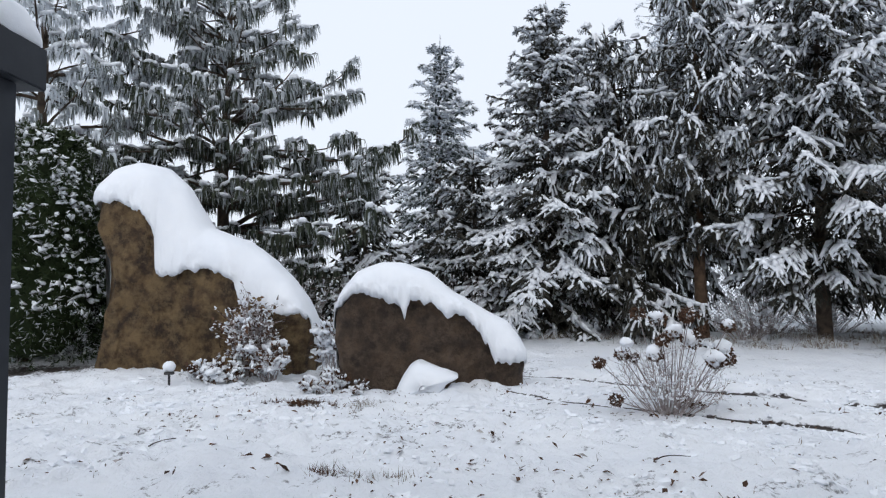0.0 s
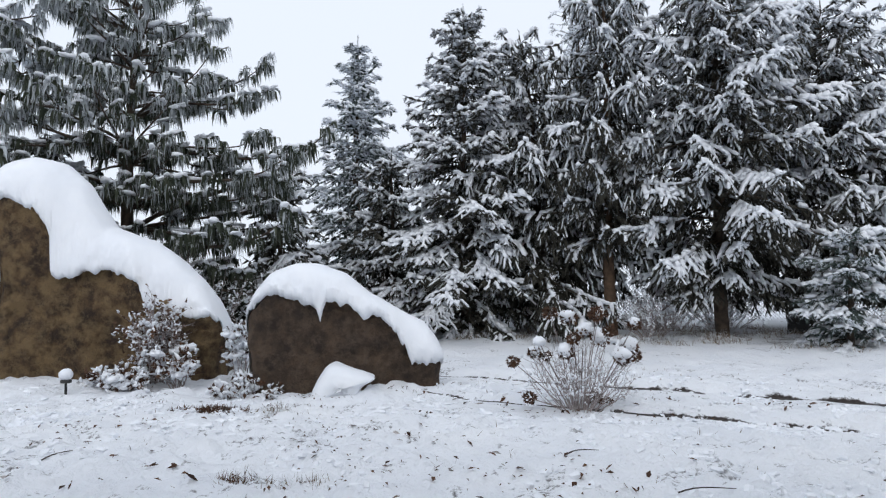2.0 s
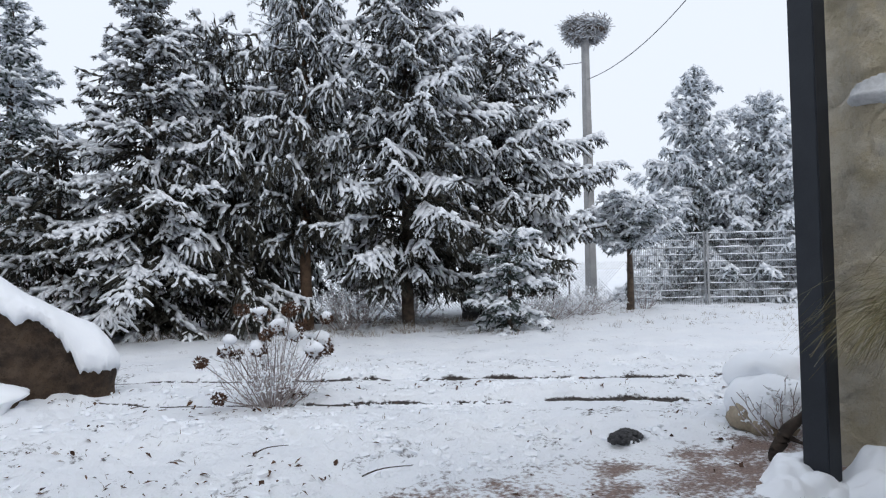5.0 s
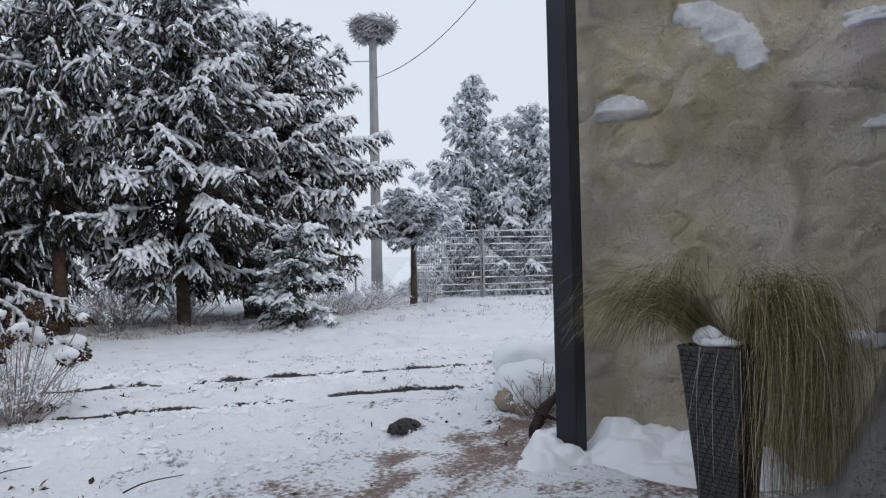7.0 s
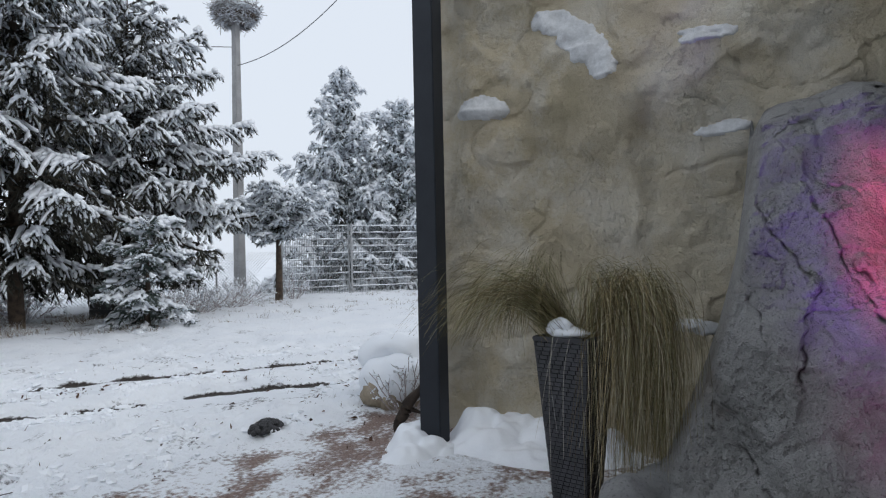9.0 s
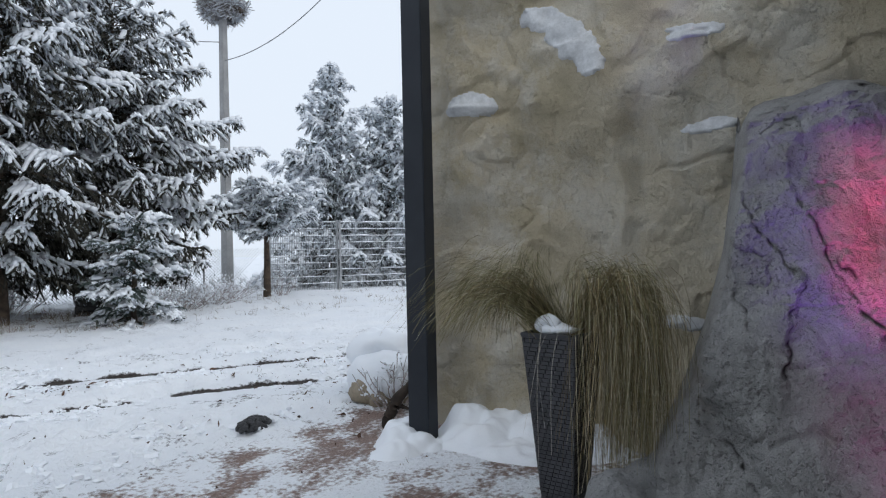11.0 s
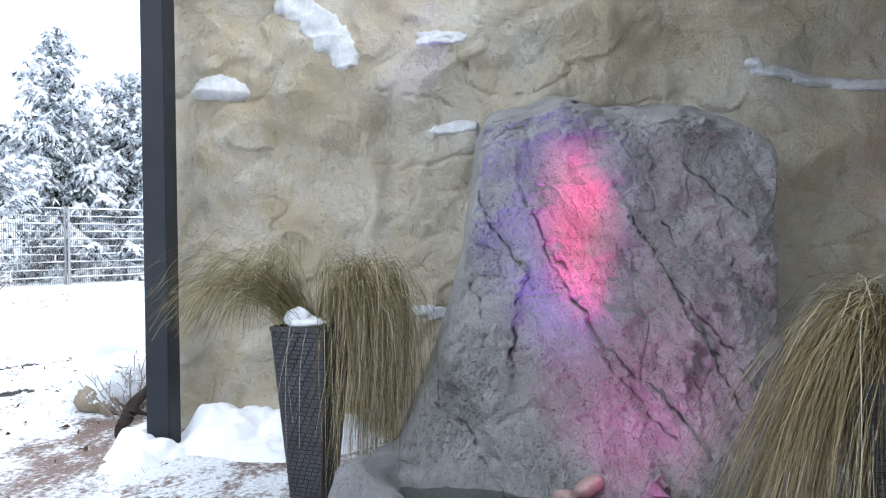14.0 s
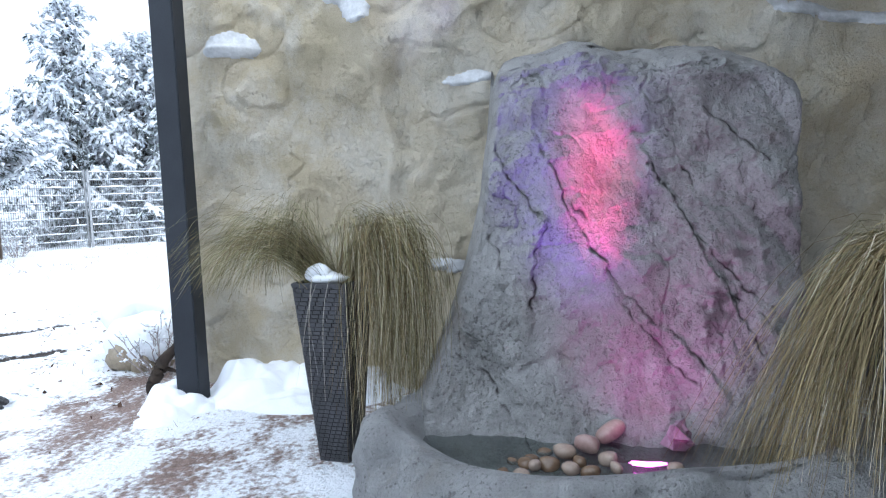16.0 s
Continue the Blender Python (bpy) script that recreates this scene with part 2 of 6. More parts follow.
SNOW = snow_material()
# clinging snow, greyer and darker than the snow on the ground
GREY_SNOW = grainy("thin_grey_snow", (0.50, 0.51, 0.52), (0.68, 0.69, 0.71), 16, 0.6, 60, 0.008, 0.5)
GROUND = ground_material()
BARK = grainy("bark", (0.03, 0.022, 0.017), (0.12, 0.085, 0.06), 9, 0.95, 60, 0.01)
BARK_RED = grainy("reddish_bark", (0.06, 0.035, 0.022), (0.16, 0.10, 0.06), 9, 0.95, 60, 0.01)
# the number after the rime share paints mist into the colour with height
SPRUCE = needle_material("spruce_needles", (0.024, 0.022, 0.017), (0.062, 0.060, 0.048), (0.44, 0.475, 0.52), 0.09, 0.07)
RIMED = needle_material("rimed_needles", (0.03, 0.045, 0.04), (0.09, 0.11, 0.10), (0.64, 0.68, 0.74), 0.36, 0.05)
PINE = needle_material("pine_needles", (0.022, 0.030, 0.021), (0.074, 0.083, 0.056), (0.40, 0.43, 0.45), 0.15, 0.13)
RIMED_PINE = needle_material("rimed_pine_needles", (0.10, 0.115, 0.10), (0.24, 0.26, 0.25), (0.66, 0.70, 0.74), 0.6, 0.05)
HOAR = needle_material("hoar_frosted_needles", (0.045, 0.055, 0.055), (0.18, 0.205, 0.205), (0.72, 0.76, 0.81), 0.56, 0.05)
THUJA = needle_material("thuja_sprays", (0.012, 0.022, 0.008), (0.045, 0.065, 0.025), (0.6, 0.63, 0.66), 0.10)
TWIG = grainy("frosted_twig", (0.20, 0.15, 0.14), (0.60, 0.55, 0.54), 14, 0.9, 70, 0.002)
WEED = needle_material("dry_weeds", (0.10, 0.07, 0.045), (0.26, 0.20, 0.14), (0.62, 0.64, 0.66), 0.35)
# frosted sticks, paled further to paint in the mist round the nest
STICK = needle_material("frosted_sticks", (0.14, 0.13, 0.125), (0.32, 0.31, 0.30), (0.60, 0.63, 0.68), 0.5)
DRYLEAF = needle_material("dry_leaves", (0.035, 0.018, 0.012), (0.14, 0.075, 0.045), (0.4, 0.38, 0.36), 0.08)
STRAW = needle_material("straw_grass", (0.070, 0.050, 0.024), (0.44, 0.35, 0.19), (0.66, 0.59, 0.44), 0.12)
PALEGRASS = needle_material("bleached_grass", (0.46, 0.43, 0.36), (0.70, 0.67, 0.60), (0.80, 0.80, 0.78), 0.2)
GREENGRASS = needle_material("green_grass", (0.060, 0.056, 0.026), (0.34, 0.31, 0.16), (0.60, 0.55, 0.40), 0.12)
OCHRE = stone_face("ochre_rock_render", ((0.052, 0.029, 0.015), (0.140, 0.083, 0.038), (0.27, 0.175, 0.080)), 4.6, (0.30, 0.205, 0.10), (0.055, 0.032, 0.021), 0.55, 0.045, span=0.22)
UMBER = stone_face("umber_rock_render", ((0.048, 0.030, 0.020), (0.090, 0.057, 0.036), (0.145, 0.092, 0.055)), 4.2, (0.175, 0.120, 0.080), (0.045, 0.029, 0.021), 0.50, 0.045, span=0.22)
STUCCO = stone_face("sand_coloured_render", ((0.46, 0.395, 0.27), (0.545, 0.475, 0.35), (0.61, 0.55, 0.435)), 1.1, (0.62, 0.585, 0.515), (0.515, 0.415, 0.26), 0.09, 0.014)
GRANITE = stone_face("grey_rock", ((0.235, 0.230, 0.226), (0.33, 0.325, 0.32), (0.41, 0.405, 0.40)), 2.4, (0.45, 0.445, 0.44), (0.25, 0.20, 0.165), 0.42, 0.020, 0.65, 0.10)
BASIN = stone_face("pale_grey_rock", ((0.21, 0.21, 0.21), (0.30, 0.30, 0.30), (0.375, 0.375, 0.378)), 2.4, (0.41, 0.41, 0.41), (0.27, 0.245, 0.21), 0.50, 0.018, 0.75)
BOULDER = grainy("sandy_boulder", (0.25, 0.20, 0.14), (0.45, 0.38, 0.29), 5, 0.9, 40, 0.008)
STEEL = grainy("anthracite_steel", (0.026, 0.030, 0.038), (0.038, 0.043, 0.052), 3, 0.5, 120, 0.0006, 0.3)
STEEL.node_tree.nodes["Principled BSDF"].inputs["Specular IOR Level"].default_value = 0.2
WICKER = grainy("black_wicker", (0.028, 0.029, 0.033), (0.055, 0.056, 0.063), 8, 0.5, 90, 0.001, 0.4)
SOILTOP = grainy("potting_soil", (0.03, 0.022, 0.016), (0.10, 0.075, 0.055), 20, 0.95, 90, 0.006)
CONCRETE = grainy("weathered_concrete", (0.27, 0.27, 0.27), (0.42, 0.42, 0.42), 2, 0.9, 50, 0.003)
WIRE = grainy("galvanised_wire", (0.30, 0.31, 0.32), (0.45, 0.46, 0.47), 10, 0.5, 80, 0.001, 0.3, metal=0.6)
CABLE = grainy("black_cable", (0.09, 0.09, 0.10), (0.16, 0.16, 0.17), 5, 0.7, 60, 0.001)
PLASTIC = grainy("black_plastic", (0.010, 0.010, 0.011), (0.022, 0.022, 0.023), 6, 0.5, 80, 0.001, 0.3)
COAL = grainy("dark_pellets", (0.012, 0.012, 0.014), (0.045, 0.045, 0.05), 20, 0.6, 90, 0.003)
PEBBLE = grainy("pale_pebbles", (0.30, 0.22, 0.17), (0.52, 0.42, 0.35), 6, 0.25, 60, 0.001, 0.3)
BROWN_PEBBLE = grainy("brown_pebbles", (0.12, 0.075, 0.045), (0.30, 0.20, 0.13), 9, 0.22, 60, 0.001, 0.3)
ROSE_PEBBLE = grainy("rose_pebbles", (0.34, 0.22, 0.20), (0.50, 0.35, 0.31), 8, 0.3, 60, 0.001, 0.3)
AMETHYST = grainy("dull_violet_quartz", (0.16, 0.09, 0.13), (0.42, 0.30, 0.38), 18, 0.4, 60, 0.004)
DRIFT = grainy("dark_driftwood", (0.018, 0.013, 0.010), (0.065, 0.045, 0.033), 12, 0.9, 60, 0.006)


def water_material():
    m, n, l, b = material("fountain_water", 0.06)
    b.inputs["Base Color"].default_value = (0.30, 0.34, 0.32, 1)
    b.inputs["Transmission Weight"].default_value = 0.85
    b.inputs["IOR"].default_value = 1.33
    bump(n, l, b, noise_node(n, l, coords(n), 16, 2), 0.25, 0.01)
    return m


def glow_material(name, colour, power):
    m, n, l, b = material(name, 0.3)
    b.inputs["Base Color"].default_value = (*colour, 1)
    b.inputs["Emission Color"].default_value = (*colour, 1)
    b.inputs["Emission Strength"].default_value = power
    return m


WATER = water_material()


# ---- the ground ----
def seg_dist(x, y, ax, ay, bx, by):
    dx, dy = bx - ax, by - ay
    t = ((x - ax) * dx + (y - ay) * dy) / (dx * dx + dy * dy)
    s = np.clip(t, 0, 1)
    side = ((x - ax) * dy - (y - ay) * dx) / math.hypot(dx, dy)   # above zero: towards the terrace
    return np.hypot(x - ax - s * dx, y - ay - s * dy), t, side


RUTS = ((0.6, 6.95, 6.0, 3.33), (0.6, 8.63, 8.0, 3.48))


def ground_height(x, y):
    x, y = np.asarray(x, float), np.asarray(y, float)
    d = np.hypot(x, y)
    z = 0.17 * smooth01((d - 9) / 8) + 0.012 * noise2(x, y, 0.9) * smooth01((d - 1) / 3)
    lawn = smooth01((y + 0.13 * x - 3.3) / 0.5)
    in_rut = 0 * x
    for k, (ax, ay, bx, by) in enumerate(RUTS):
        r, t, side = seg_dist(x, y, ax, ay, bx, by)
        in_rut = np.maximum(in_rut, smooth01((side + 0.30) / 0.12) * smooth01((0.65 - side) / 0.35) * smooth01((t + 0.02) / 0.04) * smooth01((1.02 - t) / 0.04))
    z = z + lawn * (0.03 - 0.02 * in_rut + (1 - 0.9 * in_rut) * (0.022 * noise2(x, y, 0.34, 1) + 0.042 * noise2(x, y, 0.15, 2) * smooth01(0.6 + noise2(x, y, 0.6, 6)) + 0.028 * noise2(x, y, 0.075, 4) * smooth01((13 - d) / 4))) + 0.004 * noise2(x, y, 0.09, 3)
    z = z + 0.10 * np.exp(-((x + 4.0) ** 2 / 1.2 + (y - 7.9) ** 2 / 0.5)) + 0.05 * np.exp(-((x - 0.3) ** 2 / 0.5 + (y - 7.0) ** 2 / 0.12))
    for k, (ax, ay, bx, by) in enumerate(RUTS):
        r, t, side = seg_dist(x, y, ax, ay, bx, by)
        off = side + 0.06 * noise2(x, y, 0.8, 5 + k) + 0.03 * noise2(x, y, 0.2, 8 + k)
        inside = smooth01((t + 0.02) / 0.04) * smooth01((1.02 - t) / 0.04)
        lip = 0.002 + 0.008 * noise2(x, y, 0.16, 40 + k) + 0.005 * noise2(x, y, 0.07, 42 + k)
        z = z + inside * (0.035 * smooth01((-off - 0.15) / 0.05) * smooth01((off + 0.9) / 0.6) - 0.015 * np.exp(-((off + 0.08) / 0.08) ** 4) + lip * smooth01(off / 0.03) * smooth01((0.3 - off) / 0.25))
    return z


def ground_bare(x, y):
    """Where the snow cover gives out: bare share and whether it is paving."""
    lawn = smooth01((y + 0.13 * x - 3.3) / 0.4)
    bare = 0.02 + 0.0 * x
    for k, (ax, ay, bx, by) in enumerate(RUTS):
        r, t, side = seg_dist(x, y, ax, ay, bx, by)
        off = side + 0.06 * noise2(x, y, 0.8, 5 + k) + 0.03 * noise2(x, y, 0.2, 8 + k)
        open_ = smooth01((noise2(x, y, 0.55, 11 + k) + 0.85 + 0.3 * noise2(x, y, 0.13, 13 + k)) / 0.4) * smooth01((t + 0.01) / 0.03) * smooth01((1.0 - t) / 0.03)
        bare = np.maximum(bare, open_ * 1.2 * np.exp(-((off + 0.10) / ((0.45 + 0.55 * smooth01((x - 1.2) / 2.6)) * (0.060 + 0.034 * noise2(x, y, 0.2, 19 + k)))) ** 4))
    bare = np.maximum(bare, lawn * 0.40 * smooth01((noise2(x, y, 0.16, 21) - 0.2) / 0.5))
    d = np.hypot(x, y)
    bare = np.maximum(bare, 0.62 * smooth01((d - 11.6) / 1.5) * smooth01((16 - d) / 2) * smooth01(0.5 + noise2(x, y, 0.5, 30)) * smooth01((9.5 - x) / 2))
    bare = np.maximum(bare, 1.0 * np.exp(-(((x + 5.2) / 1.0) ** 2 + ((y - 8.6) / 0.8) ** 2)))
    bare = np.maximum(bare, 1.3 * smooth01(0.75 + 1.1 * noise2(x, y, 0.10, 33)) * np.exp(-(((x + 1.34) / 0.30) ** 2 + ((y - 6.42 + 0.15 * (x + 1.3)) / 0.15) ** 2)))
    streak = 0.6 * noise2(x + 0.3 * y, 2.6 * y - 0.5 * x, 0.30, 14) + 0.5 * noise2(x, y, 0.14, 15)
    trodden = 0.43 + 0.30 * np.exp(-(((x - 3.8) / 1.0) ** 2 + ((y - 2.6) / 0.45) ** 2)) + 0.25 * np.exp(-(((x - 3.2) / 0.9) ** 2 + ((y - 1.35) / 0.4) ** 2))
    edge = 0.20 * np.exp(-((y + 0.13 * x - 3.55) / 0.14) ** 2)
    paved = 1 - lawn
    bare = np.maximum(bare, (1 - lawn) * (0.55 + 0.45 * smooth01((x - 0.3) / 1.2)) * np.clip(trodden + edge + 0.55 * streak, 0, 1))
    bare = np.maximum(bare, edge * 2.2 * smooth01(noise2(x, y, 0.3, 17) + 0.2))
    return bare, paved


def build_ground():
    r = np.concatenate([[0.0], np.geomspace(0.5, 1.4, 10), np.geomspace(1.4, 4.6, 80)[1:], np.arange(4.62, 9.2, 0.023), np.geomspace(9.2, 20, 60), np.geomspace(20, 3000, 36)[1:]])
    fine = np.radians(np.arange(-42, 128, 0.48))
    w = np.concatenate([fine, np.radians(np.arange(128, 318, 6.0))])
    x, y = r[:, None] * np.sin(w)[None], r[:, None] * np.cos(w)[None]
    z = ground_height(x, y)
    v = np.stack([x, y, z], -1).reshape(-1, 3)
    ob = piece("ground", v, grid_faces(len(r), len(w), wrap_v=True)[:, ::-1], GROUND)
    tagged(ob, "snow-covered lawn and terrace with bare muddy ruts", "ground", kind="structure")
    bare, paved = ground_bare(x, y)
    for name, values in (("bare", bare), ("paved", paved)):
        a = ob.data.attributes.new(name, "FLOAT", "POINT")
        a.data.foreach_set("value", np.asarray(values, np.float32).ravel())
    return ob


build_ground()


def gz(x, y):
    return float(ground_height(np.array([x]), np.array([y]))[0])


def on_ground(x, y, turn=0, sink=0.02):
    return pose(x, y, gz(x, y) - sink, 0, 0, turn)


# ---- the rendered rock wall beside the terrace ----
WALL_X, WALL_END = 4.16, 2.26
LEDGES = ((1.83, 2.15, 0.15, 0.065), (1.20, 2.46, 0.16, 0.03), (1.00, 2.26, 0.10, 0.03), (0.42, 2.37, 0.16, 0.045), (0.35, 1.85, 0.14, 0.045),
          (-1.55, 2.13, 0.20, 0.045), (-2.0, 2.06, 0.3, 0.045), (0.53, 0.72, 0.10, 0.05))


def plateau(n, edge, soft):
    """Turns smooth noise into chipped flats with a short step between them."""
    return smooth01((n - edge) / soft)


def wall_front(y, z):
    p = np.stack([0 * y, y, z], -1)
    d = 0.075 * noise3(p, 1.1) + 0.075 * noise3(p, 0.45, 1) + 0.034 * noise3(p, 0.20, 2) + 0.014 * noise3(p, 0.09, 3)
    # trowelled flakes and chipped edges
    bent = p + 0.05 * noise3(p, 0.12, 51)[..., None]
    d = d + 0.020 * plateau(noise3(bent, 0.26, 52), 0.0, 0.16) + 0.007 * plateau(noise3(bent, 0.11, 53), 0.05, 0.3) + 0.004 * plateau(noise3(bent, 0.055, 54), 0.0, 0.5) * smooth01(0.5 + noise3(p, 0.5, 55))
    d = d - 0.018 * cracks3(p * [1, 0.75, 1.3], 0.42, 0.03, 31) - 0.012 * cracks3(p, 0.16, 0.06, 35) * smooth01(0.2 + noise3(p, 0.6, 36))
    for y0, z0, w, depth in LEDGES:
        below = np.where(z < z0, np.exp(-(z0 - z) / 0.16), np.exp(-((z - z0) / 0.02)))
        d = d + depth * np.exp(-((y - y0) / w) ** 4) * below
    # a raised shoulder with a hollow beside it, a pale seam running down, and wandering cracks
    d = d + 0.07 * np.exp(-((y - 1.92) / 0.13) ** 2) * smooth01((z - 1.3) / 0.5)
    d = d - 0.07 * np.exp(-(((y - 1.52) / 0.26) ** 2 + ((z - 1.78) / 0.32) ** 2)) - 0.07 * np.exp(-(((y - 0.74) / 0.09) ** 2 + ((z - 1.72) / 0.30) ** 2))
    seam = y - (0.82 + 0.12 * (z - 1.3) + 0.03 * noise2(z, 0 * z, 0.25, 4))
    d = d + 0.035 * np.exp(-(seam / 0.05) ** 2) * smooth01((z - 1.15) / 0.2) * smooth01((2.45 - z) / 0.2)
    crack = z - (1.70 + 0.05 * np.sin(y * 7.0) + 0.03 * noise2(y, 0 * y, 0.12))
    d = d - 0.022 * np.exp(-(crack / 0.012) ** 2) * smooth01((0.72 - y) / 0.1) * smooth01((y - 0.05) / 0.1)
    return WALL_X - d


def build_wall():
    ys = np.concatenate([np.arange(WALL_END, -2.3, -0.0125), np.arange(-2.3, -4.6, -0.05)])
    zs = np.concatenate([np.arange(-0.1, 2.85, 0.0125), np.arange(2.85, 3.46, 0.06)])
    y, z = np.meshgrid(ys, zs, indexing="ij")
    x = wall_front(y, z)
    curl = np.clip((y - (WALL_END - 0.12)) / 0.12, 0, 1)
    x = x + 0.14 * curl ** 2.5
    front = np.stack([x, y, z], -1)
    end = np.stack([np.linspace(4.9, front[0, :, 0], 12)[:-1], np.broadcast_to(front[0, :, 1], (11, len(zs))), np.broadcast_to(zs, (11, len(zs)))], -1)
    end[..., 1] += 0.05 * noise3(end, 0.3, 6) * np.linspace(1, 0, 11)[:, None]
    rear = np.stack([np.full((1, len(zs)), 4.9), np.full((1, len(zs)), -4.6), np.broadcast_to(zs, (1, len(zs)))], -1)
    v = np.concatenate([end, front, rear])
    n, k = len(v), len(zs)
    f = grid_faces(n, k, wrap_u=True)
    v = np.concatenate([v.reshape(-1, 3), [[4.6, -1.0, zs[-1]]]])
    ring = np.arange(n) * k + k - 1
    cap = np.stack([ring, np.full(n, len(v) - 1), np.roll(ring, -1)], 1)
    ob = piece("wall_east", v, [f, cap], STUCCO)
    return tagged(ob, "sand-coloured rock-like rendered wall, rough and pitted", "wall", kind="structure")


build_wall()


def wall_snow(blobs, thick, seed):
    """Snow clinging to the wall: the union of a few (y, z, half width, half height) ovals, flat below, with a frayed edge."""
    c = np.array(blobs)
    ys = np.arange((c[:, 0] - c[:, 2]).min() - 0.05, (c[:, 0] + c[:, 2]).max() + 0.05, 0.010)
    zs = np.arange((c[:, 1] - c[:, 3]).min() - 0.05, (c[:, 1] + c[:, 3]).max() + 0.05, 0.010)
    y, z = np.meshgrid(ys, zs, indexing="ij")
    f = 0 * y
    for y0, z0, a, b in blobs:
        f = f + np.exp(3 * np.maximum(1 - ((y - y0) / a) ** 2 - np.where(z < z0, ((z - z0) / (0.7 * b)) ** 2, ((z - z0) / b) ** 2), -3))
    f = np.minimum(np.log(f) / 3 - 0.12, 1)
    f = f + 0.14 * noise2(y, z, 0.08, seed) + 0.22 * noise2(y, z, 0.028, seed + 1) * smooth01(1 - f)
    x = wall_front(y, z) - 0.004 - thick * np.clip(f, 0, 1) ** 0.75 * (1 + 0.10 * noise2(y, z, 0.06, seed + 2)) + 0.012 * (f < 0)
    v = np.stack([x, y, z], -1).reshape(-1, 3)
    q = grid_faces(len(ys), len(zs))
    q = q[(f.ravel()[q] > 0).any(1)]
    used = np.unique(q)
    remap = np.zeros(len(v), int)
    remap[used] = np.arange(len(used))
    ob = piece("snow_patch", v[used], remap[q], GREY_SNOW)
    tagged(ob, "clinging patch of snow on a wall ledge", "snow", "snow on the wall", "stuff")


wall_snow([(1.86, 2.150, 0.14, 0.09), (1.78, 2.155, 0.13, 0.10), (1.72, 2.14, 0.09, 0.06)], 0.026, 1)
wall_snow([(1.40, 2.68, 0.10, 0.075), (1.30, 2.64, 0.13, 0.10), (1.18, 2.53, 0.13, 0.12), (1.08, 2.43, 0.13, 0.13), (1.00, 2.31, 0.10, 0.11)], 0.022, 2)
wall_snow([(0.47, 2.385, 0.11, 0.05), (0.36, 2.40, 0.12, 0.06), (0.50, 2.44, 0.08, 0.025)], 0.03, 3)
wall_snow([(0.40, 1.865, 0.10, 0.04), (0.30, 1.885, 0.12, 0.05)], 0.035, 4)
wall_snow([(-1.40, 2.205, 0.05, 0.045), (-1.55, 2.155, 0.17, 0.045), (-1.80, 2.115, 0.2, 0.045), (-2.10, 2.085, 0.25, 0.05), (-2.5, 2.08, 0.25, 0.05)], 0.05, 5)
wall_snow([(0.56, 0.765, 0.12, 0.045), (0.47, 0.75, 0.08, 0.05)], 0.040, 6)


def plain_block(name, bm, mat, label, category):
    ob = part(name, bm, mat, None, label, smooth=False)
    tagged(ob, label, category, kind="structure")


# unseen roof and walls, added to shade the rock wall and bounce light
PLASTER = grainy("unseen_wall_plaster", (0.70, 0.68, 0.64), (0.80, 0.78, 0.74), 1.5, 0.9, 60, 0.002)
BOUNCE_ROOF = grainy("pale_bounce_roof", (0.64, 0.62, 0.59), (0.74, 0.72, 0.69), 4, 0.8, 60, 0.002)
plain_block("unseen_roof", box_bm(-4.54, -4.6, 3.46, 4.9, -0.6, 3.56, 0.01), BOUNCE_ROOF, "unseen plain pale roof added to shade the rock wall", "roof")
plain_block("unseen_wall_west", box_bm(-4.9, -4.95, -0.1, -4.55, 1.3, 3.44, 0.01), PLASTER, "unseen plain plastered wall added to block light from the west", "wall")
plain_block("unseen_wall_south", box_bm(-4.5, -4.95, -0.1, 4.9, -4.62, 3.45, 0.01), PLASTER, "unseen plain plastered wall added behind the terrace", "wall")


# ---- steel posts and the canopy beam ----
def steel_post(x, y, side, deep, top):
    t = thing("pergola_post", pose(x, y, 0), "square anthracite powder-coated steel post with snow at its foot", "post")
    part("shaft", box_bm(0, 0, -0.05, deep, side, top, 0.006), STEEL, t)
    part("base_plate", box_bm(-0.03, -0.03, -0.05, deep + 0.03, side + 0.03, 0.012, 0.003), STEEL, t)
    return t


steel_post(3.765, 2.005, 0.145, 0.135, 3.5)


def canopy_corner():
    t = thing("canopy_frame", pose(-1.78, 2.70, 0), "dark grey steel canopy post with a snow-topped beam", "canopy")
    part("post", box_bm(-0.14, 0.0, -0.05, 0.0, 0.14, 2.03, 0.006), STEEL, t)
    part("beam", box_bm(-0.16, -2.2, 2.03, 0.045, 0.27, 2.215, 0.006), STEEL, t)
    part("rear_post", box_bm(-0.14, -2.15, -0.05, 0.0, -2.01, 2.03, 0.006), STEEL, t)
    ys, w = np.arange(-2.2, 0.25, 0.03), np.linspace(0, np.pi, 12)
    swell = 0.14 + 0.03 * noise2(ys, 0 * ys, 0.5, 3)
    swell = swell * np.sqrt(np.clip((0.25 - ys) / 0.10, 0.02, 1)) * np.sqrt(np.clip((ys + 2.21) / 0.10, 0.02, 1))
    v = np.stack([-0.058 + 0.105 * np.sign(np.cos(w)) * np.abs(np.cos(w)) ** 0.5 + 0 * ys[:, None], ys[:, None] + 0 * w, 2.213 + swell[:, None] * np.sin(w) ** 0.6], -1)
    v = v + 0.008 * noise3(v, 0.08, 5)[..., None] * np.array([0, 0, 1.0])
    piece("snow_cap", v.reshape(-1, 3), grid_faces(len(ys), 12, wrap_v=True), SNOW, t, "thick smooth snow")


canopy_corner()


